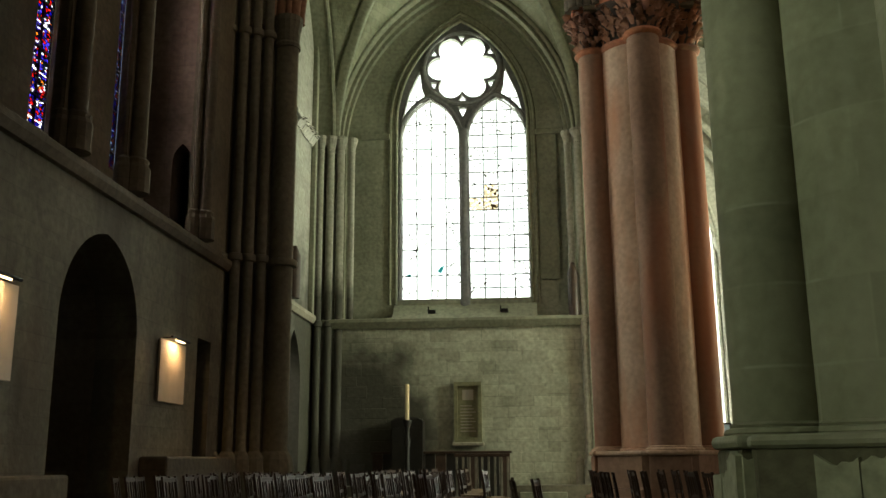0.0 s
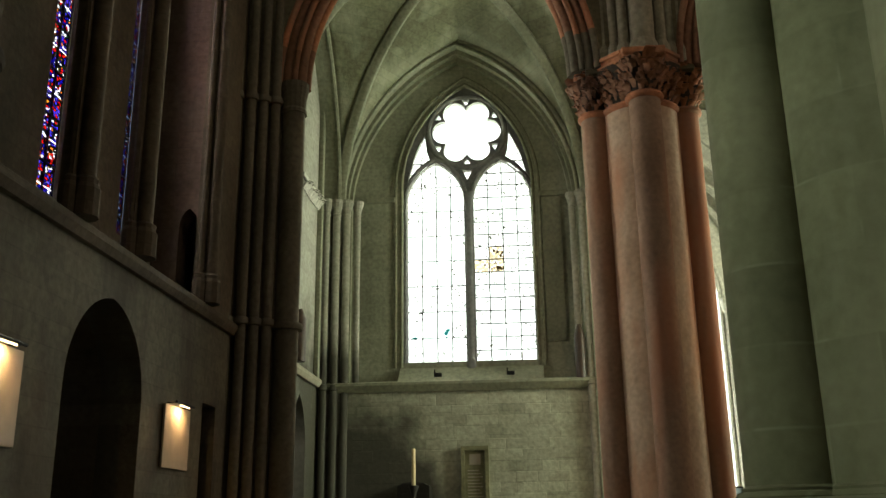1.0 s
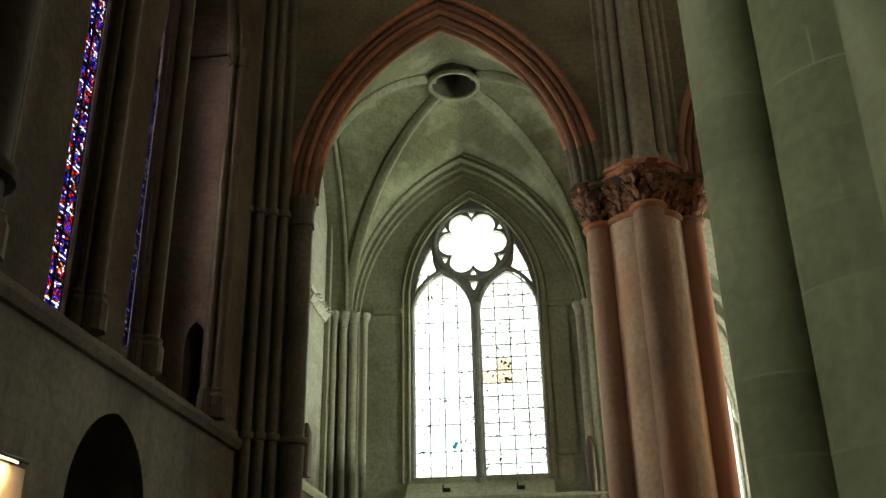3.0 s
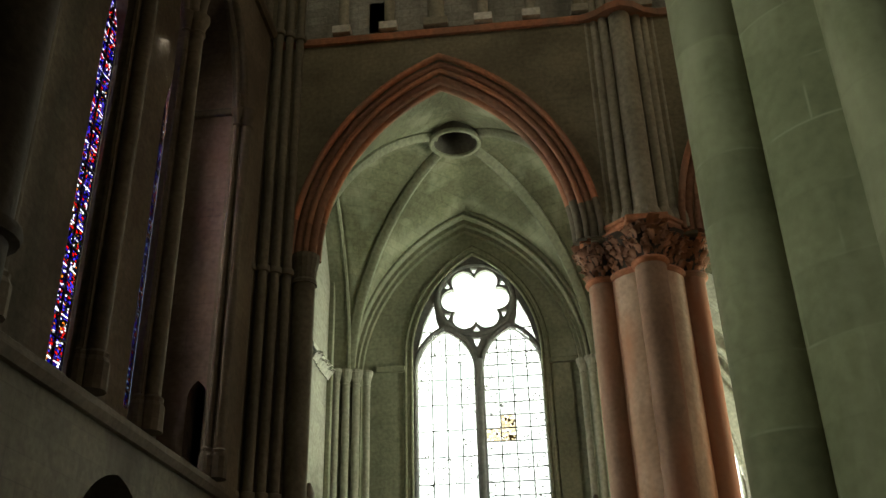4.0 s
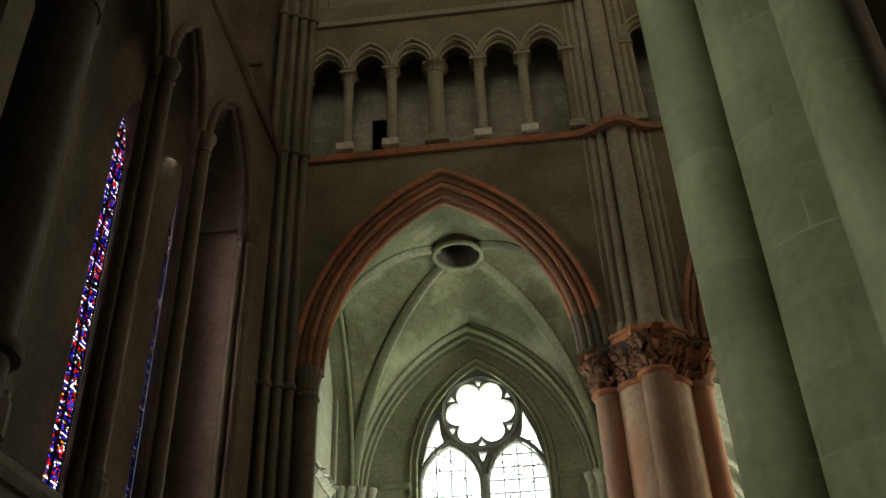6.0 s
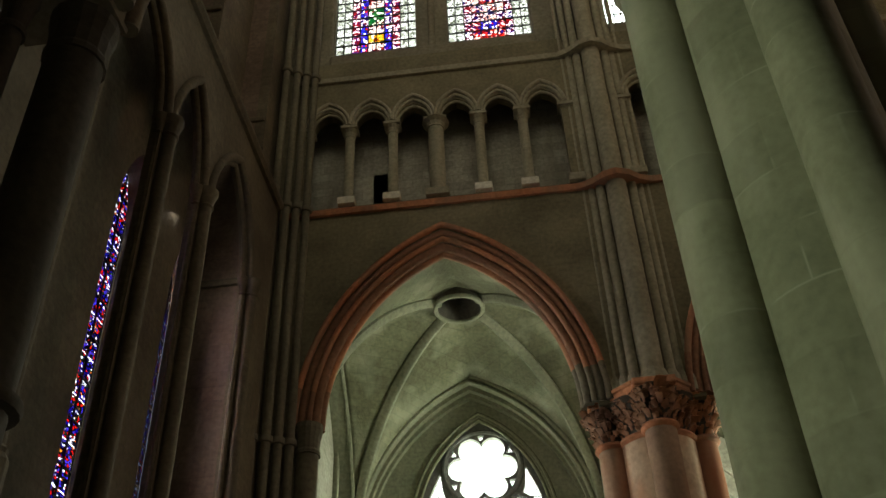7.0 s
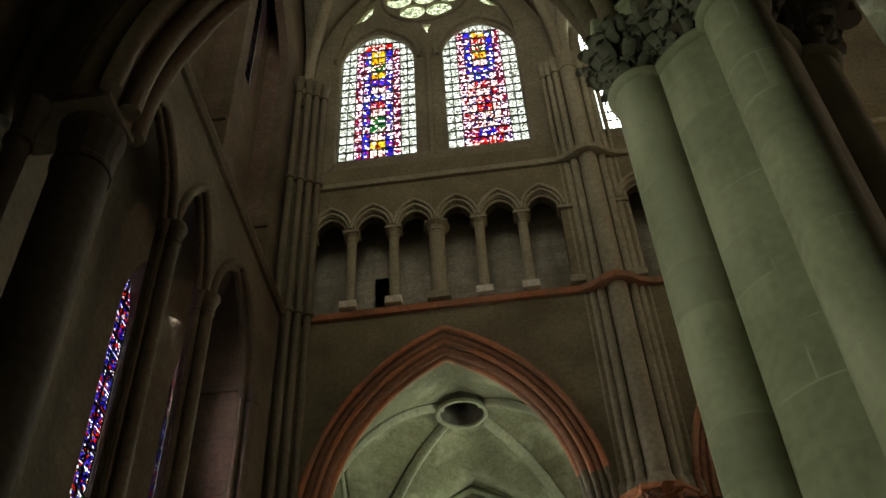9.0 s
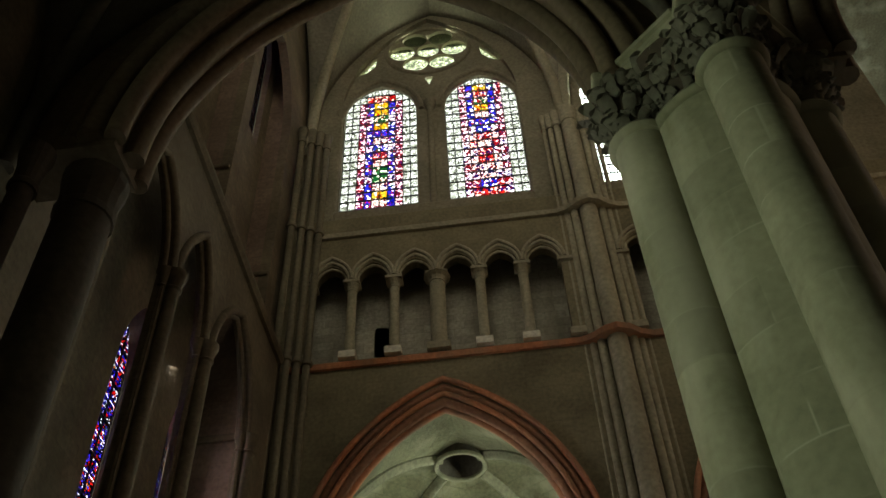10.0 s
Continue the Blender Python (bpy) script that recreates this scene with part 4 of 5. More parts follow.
# Near shafts are coloured as the shade they stand in.
make_wall_shaft(-5.3, 7.4, 0.36, 0.0, 10.4, SHADOWY, True, (5.55,), "half-column carrying the near arch, shade put in its colour", "responds")
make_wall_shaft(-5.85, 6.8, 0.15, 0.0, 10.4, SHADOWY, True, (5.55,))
# shafts above the rosy pier
make_wall_shaft(3.05, FACE - 0.1, 0.29, 11.62, 28.2, STONE, True, (23.7,), "grey stone vault shaft above the pier", "vault shafts")
for dx, r, y in ((-0.44, 0.12, 0.0), (0.44, 0.12, 0.0), (-0.68, 0.1, 0.1), (0.66, 0.1, 0.1), (-0.9, 0.07, 0.12), (0.88, 0.07, 0.12)):
    make_wall_shaft(3.05 + dx, FACE + y - 0.06, r, 11.62, 28.2, STONE, True, (23.7,), "slender grey vault shaft above the pier", "vault shafts")

# ---------- windows ----------
SKY_GLOW = bpy.data.materials.new("sky_glow")
SKY_GLOW.use_nodes = True
_n = SKY_GLOW.node_tree.nodes
_n.remove(_n["Principled BSDF"])
_e = _n.new("ShaderNodeEmission")
_e.inputs[0].default_value, _e.inputs[1].default_value = (0.97, 1.0, 0.97, 1), 3.6
SKY_GLOW.node_tree.links.new(_e.outputs[0], _n["Material Output"].inputs[0])

GRISAILLE = glass("grisaille_glass", [(0, (0.30, 0.31, 0.28)), (0.25, (0.42, 0.43, 0.41)), (0.75, (0.16, 0.17, 0.14)), (0.86, (0.34, 0.35, 0.33))], 12.0, 0.35, 0.025)
ROSEGLASS = glass("rose_grisaille_glass", [(0, (0.46, 0.48, 0.38)), (0.3, (0.34, 0.36, 0.28)), (0.7, (0.22, 0.24, 0.18))], 11.0, 0.4, 0.04)
BLUE = glass("blue_glass", [(0, (0.03, 0.03, 0.3)), (0.3, (0.07, 0.06, 0.45)), (0.5, (0.16, 0.12, 0.4)), (0.64, (0.4, 0.05, 0.07)), (0.74, (0.7, 0.68, 0.7)), (0.9, (0.04, 0.2, 0.1))], 14.0)
REDG = glass("red_glass", [(0, (0.308, 0.018, 0.026)), (0.35, (0.440, 0.077, 0.044)), (0.55, (0.660, 0.484, 0.440)), (0.85, (0.066, 0.033, 0.264))], 12.0)
BORDER = glass("border_glass", [(0, (0.247, 0.023, 0.048)), (0.28, (0.646, 0.570, 0.570)), (0.66, (0.152, 0.057, 0.209)), (0.8, (0.304, 0.038, 0.048))], 14.0)
YELLOW = glass("yellow_glass", [(0, (0.484, 0.330, 0.026)), (0.5, (0.440, 0.374, 0.110)), (0.8, (0.660, 0.594, 0.528)), (0.92, (0.330, 0.044, 0.026))], 9.0)
GREEN = glass("green_glass", [(0, (0.026, 0.176, 0.066)), (0.4, (0.088, 0.242, 0.110)), (0.6, (0.704, 0.682, 0.616)), (0.85, (0.330, 0.044, 0.044))], 12.0)
FLESH = glass("pale_rose_glass", [(0, (0.578, 0.476, 0.442)), (0.5, (0.544, 0.510, 0.493)), (0.72, (0.272, 0.043, 0.034)), (0.86, (0.034, 0.025, 0.204))], 12.0)
PALEMIX = glass("pale_blue_mix_glass", [(0, (0.595, 0.561, 0.561)), (0.45, (0.510, 0.476, 0.510)), (0.65, (0.034, 0.025, 0.204)), (0.82, (0.255, 0.034, 0.051))], 13.0)
JEWEL = glass("jewel_glass", [(0, (0.05, 0.04, 0.42)), (0.22, (0.2, 0.15, 0.6)), (0.36, (0.6, 0.05, 0.04)), (0.5, (0.02, 0.015, 0.06)), (0.6, (0.85, 0.85, 0.9)), (0.8, (0.75, 0.42, 0.1)), (0.88, (0.08, 0.22, 0.1)), (0.93, (0.03, 0.02, 0.03))], 21.0, 0.02, 0.1, (1, 0.6, 1))
TINT_BROWN = glass("brown_tinted_glass", [(0, (0.7, 0.64, 0.5)), (0.45, (0.14, 0.11, 0.06)), (0.62, (0.9, 0.87, 0.8))], 14.0, 0.6)
TINT_CYAN = glass("cyan_tinted_glass", [(0, (0.95, 0.97, 0.95)), (0.5, (0.1, 0.3, 0.3)), (0.7, (0.95, 0.97, 0.95))], 6.0, 0.9)
FAINT = glass("lightly_painted_glass", [(0, (0.95, 0.97, 0.95)), (0.8, (0.5, 0.52, 0.48)), (0.87, (0.95, 0.97, 0.95)), (0.92, (0.2, 0.2, 0.18))], 20.0, 0.7, 0.025)


def glow(name, strength):
    m = SKY_GLOW.copy()
    m.name = name
    m.node_tree.nodes["Emission"].inputs[1].default_value = strength
    return m


def backdrop(name, x0, x1, y0, y1, z0, z1, material=None):
    bm = bmesh.new()
    box(bm, x0, x1, y0, y1, z0, z1)
    setting(name, bm, material or SKY_GLOW, "bright overcast sky outside the window", "sky")


def pane_grid(parent, axis, depth, u0, u1, z0, z1, cols, rows, choose, gap=0.02, shade=True):
    """Glass panes in a grid, sharing one mesh for each kind of glass."""
    w, h = (u1 - u0) / cols, (z1 - z0) / rows
    shared = {}
    for c in range(cols):
        for r in range(rows):
            m = choose(c, rows - 1 - r)
            if m not in shared:
                bm = bmesh.new()
                a, b = w / 2 - gap / 2, h / 2 - gap / 2
                if axis == "y":
                    box(bm, -a, a, -0.004, 0.004, -b, b)
                else:
                    box(bm, -0.004, 0.004, -a, a, -b, b)
                shared[m] = mesh_of("pane", bm)
                shared[m].materials.append(m)
            ob = new("pane", shared[m])
            u, z = u0 + w * (c + 0.5), z0 + h * (r + 0.5)
            ob.location = (u, depth, z) if axis == "y" else (depth, u, z)
            ob.parent = parent
            ob.visible_shadow = shade


def bars(parent, axis, depth, u0, u1, z0, z1, cols, rows, t, flat=0.0):
    """Iron saddle bars and leads between the panes."""
    bm = bmesh.new()
    for c in range(cols + 1):
        u = u0 + (u1 - u0) * c / cols
        if axis == "y":
            box(bm, u - t, u + t, depth - 0.02, depth + 0.02, z0, z1)
        else:
            box(bm, depth - 0.02, depth + 0.02, u - t, u + t, z0, z1)
    h = flat or t
    for r in range(rows + 1):
        z = z0 + (z1 - z0) * r / rows
        if axis == "y":
            box(bm, u0, u1, depth - 0.024, depth + 0.024, z - h, z + h)
        else:
            box(bm, depth - 0.024, depth + 0.024, u0, u1, z - h, z + h)
    part("saddle_bars", bm, IRON, parent, "black iron bars and leads")


def make_aisle_window():
    c = -1.66
    win = tagged(new("window_1"), "tall two-light traceried church window with a six-petalled rose", "window", kind="structure")
    bm = bmesh.new()
    lights = [opening(-2.72, 0.92, 6.1, 11.35, 12.72), opening(-0.56, 0.92, 6.1, 11.35, 12.72)]
    rz = 13.8
    rose = [foils(c, rz, 6, 0.74, 0.4, 0.0, 0.5)]
    small = []
    for k in range(6):
        a = math.pi / 3 * (k + 0.5)
        cx, cz = c + 1.07 * math.cos(a), rz + 1.07 * math.sin(a)
        out = Vector((math.cos(a), math.sin(a)))
        tan = Vector((-out.y, out.x))
        small.append([(cx - out.x * 0.13, cz - out.y * 0.13), (cx + out.x * 0.08 - tan.x * 0.14, cz + out.y * 0.08 - tan.y * 0.14), (cx + out.x * 0.08 + tan.x * 0.14, cz + out.y * 0.08 + tan.y * 0.14)])
    side = [[(c + s * 1.98, 12.05), (c + s * 1.2, 12.72), (c + s * 1.34, 13.15), (c + s * 1.4, 13.75), (c + s * 1.75, 12.95)] for s in (-1, 1)]
    tri = [(c - 0.16, 12.42), (c + 0.16, 12.42), (c, 12.1)]
    slab(bm, opening(c, 2.2, 6.0, 12.0, 15.5), lights + rose + small + side + [tri], BACK_Y + 0.1, BACK_Y + 0.32)
    part("tracery", bm, TRACERY, win, "dark stone tracery against the light")
    for cc, half, spring, apex in ((-2.72, 1.0, 11.35, 12.85), (-0.56, 1.0, 11.35, 12.85)):
        bm = bmesh.new()
        sweep(bm, [(cc - half, BACK_Y + 0.1, 5.95), *[(u, BACK_Y + 0.1, z) for u, z in pointed(cc, half, spring, apex, 14)], (cc + half, BACK_Y + 0.1, 5.95)], roll(0.075, 8), (0, 1, 0))
        part("lancet_moulding", bm, TRACERY, win, "", True)
    bm = bmesh.new()
    sweep(bm, [(u, BACK_Y + 0.1, z) for u, z in circle(c, rz, 1.27, 40)], roll(0.09, 8), (0, 1, 0), True)
    part("rose_moulding", bm, TRACERY, win, "", True)
    bm = bmesh.new()
    lathe(bm, c + 0.02, BACK_Y + 0.02, [(0.2, 5.7), (0.2, 6.0), (0.12, 6.15), (0.1, 6.2), (0.1, 11.2), (0.14, 11.25), (0.17, 11.5), (0.17, 11.6)], 14)
    part("mullion", bm, TRACERY, win, "slender stone mullion", True)
    bm = bmesh.new()
    sweep(bm, [(-3.85, BACK_Y, 5.3), (0.55, BACK_Y, 5.3)], [(0.0, 0.15), (0.72, 0.15), (0.7, 0.02), (0.12, -0.62), (0.0, -0.66)], (0, 1, 0))
    part("sill", bm, AISLE_WALL, win, "pale sloping stone sill")
    rnd = random.Random(4)

    def pick(which):
        def choose(col, row):
            if which and col in (0, 1) and row in (7, 8) and col + row > 7:
                return TINT_BROWN
            if not which and row == 13 and col in (0, 2):
                return TINT_CYAN
            return FAINT if rnd.random() < (0.8 if which else 0.55) else CLEAR
        return choose
    for i, (u0, u1) in enumerate(((-3.66, -1.78), (-1.5, 0.38))):
        pane_grid(win, "y", BACK_Y + 0.36, u0, u1, 6.05, 12.8, 4, 16, pick(i))
        bars(win, "y", BACK_Y + 0.38, u0, u1, 6.05, 12.8, 4, 16 if i else 8, 0.018, 0.014 if i else 0.01)
    pane_grid(win, "y", BACK_Y + 0.36, -3.75, 0.45, 12.8, 15.4, 6, 4, lambda a, b: FAINT if a in (0, 5) else CLEAR)
    backdrop("backdrop_aisle", -6, 3, BACK_Y + 1.6, BACK_Y + 1.7, 3, 18)


HIGH_SKY = glow("high_sky_glow", 10.5)
FIGURE = (REDG, FLESH, YELLOW, YELLOW, GREEN, YELLOW, BLUE, FLESH, BLUE, REDG, FLESH, GREEN, GREEN, FLESH, YELLOW, FLESH, REDG)
FIGURE2 = (REDG, YELLOW, REDG, GREEN, YELLOW, FLESH, BLUE, BLUE, REDG, FLESH, REDG, REDG, FLESH, FLESH, BLUE, REDG, REDG)


def make_clerestory_window(name, c, off, hw, half, clear=False):
    win = tagged(new(name), "clerestory window of two stained-glass lancets under a rose", "window", kind="structure")
    y = FACE + 0.5
    bm = bmesh.new()
    lights = [opening(c - off, hw, 25.3, 31.1, 33.0), opening(c + off, hw, 25.3, 31.1, 33.0)]
    rz = 35.3
    rose = [circle(c, rz, 0.48, 24)]
    for k in range(6):
        a = math.pi / 3 * k
        rose.append(circle(c + 1.08 * math.cos(a), rz + 1.08 * math.sin(a), 0.53, 24))
    side = [[(c + s * 2.95, 33.9), (c + s * 2.55, 34.1), (c + s * 2.2, 34.55), (c + s * 2.14, 35.25)] for s in (-1, 1)]
    tri = [(c - 0.2, 33.3), (c + 0.2, 33.3), (c, 32.75)]
    slab(bm, opening(c, half + 0.1, 24.8, 31.2, 37.7), lights + rose + (side if off > 1.8 else []) + [tri], y, y + 0.14)
    part("tracery", bm, CLERE_STONE, win, "grey stone tracery")
    bm = bmesh.new()
    sweep(bm, [(u, y - 0.02, z) for u, z in circle(c, rz, 1.72, 44)], roll(0.1, 8), (0, 1, 0), True)
    part("rose_moulding", bm, CLERE_STONE, win, "", True)
    for s in (-1, 1):
        bm = bmesh.new()
        sweep(bm, [(u, y - 0.03, z) for u, z in pointed(c + s * off, hw + 0.2, 31.1, 33.35, 14)], roll(0.1, 8), (0, 1, 0))
        part("lancet_moulding", bm, CLERE_STONE, win, "", True)
    bm = bmesh.new()
    lathe(bm, c, y - 0.08, [(0.22, 24.6), (0.22, 24.95), (0.14, 25.1), (0.12, 25.2), (0.12, 30.9), (0.17, 31.0), (0.24, 31.3), (0.24, 31.4)], 14)
    part("mullion", bm, CLERE_STONE, win, "slender mullion shaft", True)
    for s in (-1, 1):
        bm = bmesh.new()
        lathe(bm, c + s * (half + 0.02), y - 0.1, [(0.16, 24.6), (0.16, 24.9), (0.1, 25.05), (0.1, 30.9), (0.15, 31.0), (0.2, 31.3)], 12)
        part("jamb_shaft", bm, CLERE_STONE, win, "", True)
    bm = bmesh.new()
    box(bm, c - half, c + half, y - 0.3, y + 0.1, 24.52, 25.2, 0.1)
    part("sill", bm, CLERE_STONE, win, "weathered sloping stone sill")

    def pick(fig):
        wide = fig is FIGURE2

        def choose(col, row):
            if clear:
                return CLEAR
            edge = min(col, 9 - col)
            if row == 0 or edge < 2 or (row == 1 and edge < 3 and not wide):
                return GRISAILLE
            if not wide:
                if edge == 2:
                    return BORDER
                if row == 1:
                    return REDG
                return (BLUE if row % 4 else PALEMIX) if edge == 3 else fig[row % 17]
            if edge == 2:
                return BORDER if row < 8 else (PALEMIX if row % 2 else BORDER)
            if edge == 3 and row < 6:
                return BLUE
            return fig[row % 17] if edge == 4 else (PALEMIX if row % 3 == 1 else fig[(row + 1) % 17])
        return choose
    for s, fig in ((-1, FIGURE), (1, FIGURE2)):
        u0 = c + s * off - hw
        pane_grid(win, "y", y + 0.17, u0, u0 + 2 * hw, 25.25, 33.05, 10, 17, pick(fig))
        bars(win, "y", y + 0.19, u0, u0 + 2 * hw, 25.25, 33.05, 10, 17, 0.02)
    pane_grid(win, "y", y + 0.17, c - half, c + half, 33.06, 36.9, 12, 7, lambda a, b: ROSEGLASS, 0.0)
    backdrop("backdrop_clerestory", c - half - 0.6, c + half + 0.6, y + 2.2, y + 2.3, 23, 39, HIGH_SKY)


def make_left_lancets():
    for c, w in ((13.74, 0.67), (16.57, 0.58)):
        win = tagged(new("window_lancet"), "tall narrow lancet of deep blue and red stained glass", "window", kind="structure")
        pane_grid(win, "x", LEFT - 1.63, c - w, c + w, 6.4, 15.05, 4, 20, lambda a, b: JEWEL, shade=False)
        bars(win, "x", LEFT - 1.65, c - w, c + w, 6.4, 15.05, 4, 10, 0.015)
    for c, w in ((17.0, 0.95), (12.9, 1.2)):
        win = tagged(new("window_upper_left"), "high stained-glass window in the end wall", "window", kind="structure")
        pane_grid(win, "x", LEFT - 1.43, c - w, c + w, 26.3, 33.0, 4, 12, lambda a, b: JEWEL)
        bars(win, "x", LEFT - 1.45, c - w, c + w, 26.3, 33.0, 4, 12, 0.03)
    backdrop("backdrop_left", -10.4, -10.3, 5, 20.5, 5.7, 34)


def make_other_windows():
    win = tagged(new("window_right_bay"), "bright clear window of the neighbouring bay", "window", kind="structure")
    pane_grid(win, "y", 33.33, 3.9, 11.1, 1.9, 12.2, 12, 14, lambda a, b: CLEAR)
    bars(win, "y", 33.35, 3.9, 11.1, 1.9, 12.2, 12, 14, 0.012)
    backdrop("backdrop_right_bay", 2, 14, 34.6, 34.7, 0, 16)
    # Window hidden by the respond, added to let in the pier's side light.
    win = tagged(new("window_aisle_side"), "unseen clear window added in the side wall of the aisle", "window", kind="structure")
    pane_grid(win, "x", -6.55, 21.7, 23.5, 5.9, 12.1, 4, 10, lambda a, b: CLEAR, shade=False)
    bars(win, "x", -6.57, 21.7, 23.5, 5.9, 12.1, 4, 10, 0.015)
    backdrop("backdrop_aisle_side", -8.6, -8.5, 21, 24.4, 6.2, 12.6)
    win = tagged(new("window_near_end"), "tall clear window in the end wall of the near aisle", "window", kind="structure")
    pane_grid(win, "x", LEFT - 1.63, 1.4, 4.6, 5.6, 14.0, 6, 10, lambda a, b: CLEAR)


TRACERY = stone("tracery_stone", (0.16, 0.16, 0.17), (0.26, 0.26, 0.26))
make_aisle_window()
make_clerestory_window("window_2", -1.95, 1.95, 1.4, 3.45)
make_clerestory_window("window_3", 6.5, 1.6, 1.15, 2.8, True)
make_left_lancets()
make_other_windows()

# ---------- vault oculus ----------


def hollow(bm, prof, n=40):
    """A ring: a closed profile of (radius, z) turned round a vertical axis."""
    rings = [[bm.verts.new((r * math.cos(2 * math.pi * i / n), r * math.sin(2 * math.pi * i / n), z)) for i in range(n)] for r, z in prof]
    for p, q in zip(rings, rings[1:] + rings[:1]):
        for i in range(n):
            bm.faces.new((p[i], p[(i + 1) % n], q[(i + 1) % n], q[i]))


def make_oculus():
    t = thing("vault_oculus", "round stone bell-hole ring at the crown of the vault", "ring", "", (-1.79, 23.8, 16.95))
    bm = bmesh.new()
    hollow(bm, [(0.66, 0.05), (0.69, 0.0), (0.77, 0.0), (0.81, 0.05), (0.81, 0.1), (0.74, 0.13), (0.68, 0.13)])
    part("ring", bm, AISLE_STONE, t, "pale moulded ring", True)
    # Drum is seen against the light; the darkness is in its colour.
    bm = bmesh.new()
    hollow(bm, [(0.67, 0.1), (0.74, 0.12), (0.74, 1.5), (0.67, 1.5)])
    part("drum", bm, UNLIT, t, "drum above the ring, backlit shade in its colour", True)
    bm = bmesh.new()
    lathe(bm, 0, 0, [(0.7, 1.5), (0.7, 1.6)], 32)
    part("lid", bm, DARKWOOD, t, "dark wooden lid closing the hole")


make_oculus()

# ---------- things on the floor and walls ----------


def make_chair():
    t = thing("church_chair", "dark wooden church chair with slatted back and rush seat", "chair", "rows of church chairs")
    bm = bmesh.new()
    box(bm, -0.21, 0.21, -0.2, 0.2, 0.43, 0.47, 0.012)
    part("seat", bm, RUSH, t, "woven rush seat")
    for y in (-0.19, 0.19):
        bm = bmesh.new()
        box(bm, 0.17, 0.2, y - 0.016, y + 0.016, 0, 0.43, 0.004)
        part("leg", bm, DARKWOOD, t)
        bm = bmesh.new()
        sweep(bm, [(-0.19, y, 0.0), (-0.2, y, 0.45), (-0.235, y, 0.75), (-0.28, y, 1.0)], [(-0.016, -0.016), (0.016, -0.016), (0.016, 0.016), (-0.016, 0.016)], (0, 1, 0))
        part("back_post", bm, DARKWOOD, t)
    for z, x in ((0.62, -0.218), (0.95, -0.27)):
        bm = bmesh.new()
        box(bm, x - 0.01, x + 0.01, -0.18, 0.18, z - 0.03, z + 0.03, 0.004)
        part("back_rail", bm, DARKWOOD, t)
    for y in (-0.1, 0.0, 0.1):
        bm = bmesh.new()
        sweep(bm, [(-0.22, y, 0.64), (-0.268, y, 0.93)], [(-0.008, -0.014), (0.008, -0.014), (0.008, 0.014), (-0.008, 0.014)], (0, 1, 0))
        part("spindle", bm, DARKWOOD, t)
    for z in (0.15, 0.28):
        bm = bmesh.new()
        box(bm, -0.01, 0.01, -0.18, 0.18, z - 0.01, z + 0.01)
        part("stretcher", bm, DARKWOOD, t)
    return t


def make_chairs():
    rnd = random.Random(11)
    first = make_chair()
    spots = []
    for i in range(7):
        for j in range(13):
            spots.append((-5.6 + 0.72 * i, 13.4 + 0.5 * j))
    for i in range(3):
        for j in range(9):
            spots.append((-2.9 + 0.85 * i, 20.6 + 0.52 * j))
    for i in range(3):
        for j in range(8):
            spots.append((1.5 + 0.7 * i, 14.4 + 0.5 * j))
    spots += [(0.28, 9.6), (0.3, 10.2), (0.15, 11.0), (-0.55, 19.0), (-0.5, 19.6)]
    for k, (x, y) in enumerate(spots):
        m = pose(x + rnd.uniform(-0.12, 0.12), y + rnd.uniform(-0.05, 0.05), 0, 0, 0, rnd.uniform(-14, 14))
        if k == 0:
            first.matrix_world = m
        else:
            copy_thing(first, m)


def make_poster(y0, y1, z0, z1):
    t = thing("wall_panel", "pale exhibition panel lit by a small warm lamp on the wall", "panel", "lit wall panels", (LEFT, (y0 + y1) / 2, z0))
    h, w = z1 - z0, (y1 - y0) / 2
    bm = bmesh.new()
    box(bm, 0.03, 0.07, -w, w, 0, h, 0.006)
    part("board", bm, PAPER, t, "off-white board")
    bm = bmesh.new()
    for y in (-w * 0.6, w * 0.6):
        box(bm, 0.0, 0.2, y - 0.012, y + 0.012, h + 0.03, h + 0.055)
    lathe_pts = [(0.19, -w * 0.7, h + 0.045), (0.19, w * 0.7, h + 0.045)]
    sweep(bm, lathe_pts, roll(0.028, 8), (0, 0, 1))
    part("lamp_rail", bm, IRON, t, "dark lamp rail on two arms")
    bm = bmesh.new()
    sweep(bm, [(0.185, -w * 0.35, h + 0.008), (0.185, w * 0.35, h + 0.008)], roll(0.012, 6), (0, 0, 1))
    part("lamp_tube", bm, WARMGLOW, t, "glowing warm lamp tube")
    data = bpy.data.lights.new("panel_lamp", "AREA")
    data.shape, data.size, data.size_y, data.energy, data.color = "RECTANGLE", 0.12, 0.05, 14.0, (1.0, 0.6, 0.26)
    lamp = new("panel_lamp", data)
    lamp.matrix_world = look((LEFT + 0.2, (y0 + y1) / 2, z1 - 0.01), (LEFT + 0.06, (y0 + y1) / 2, z1 - 0.5))


def make_doors():
    t = thing("church_door", "dark wooden double door deep in the arched doorway", "door", "", (LEFT - 2.3, 13.65, 0))
    for s in (-1, 1):
        for k in range(5):
            bm = bmesh.new()
            y0 = s * (0.02 + 0.26 * k)
            y1 = s * (0.27 + 0.26 * k)
            box(bm, 0.0, 0.08, min(y0, y1), max(y0, y1), 0.02, 4.68 - 0.26 * k, 0.01)
            part("plank", bm, DARKWOOD, t)
    t2 = thing("side_door", "dark wooden door in a square-headed opening", "door", "", (LEFT - 2.3, 18.35, 0))
    for k in range(4):
        bm = bmesh.new()
        box(bm, 0.0, 0.06, -0.4 + 0.2 * k, -0.21 + 0.2 * k, 0.02, 3.6, 0.01)
        part("plank", bm, DARKWOOD, t2)


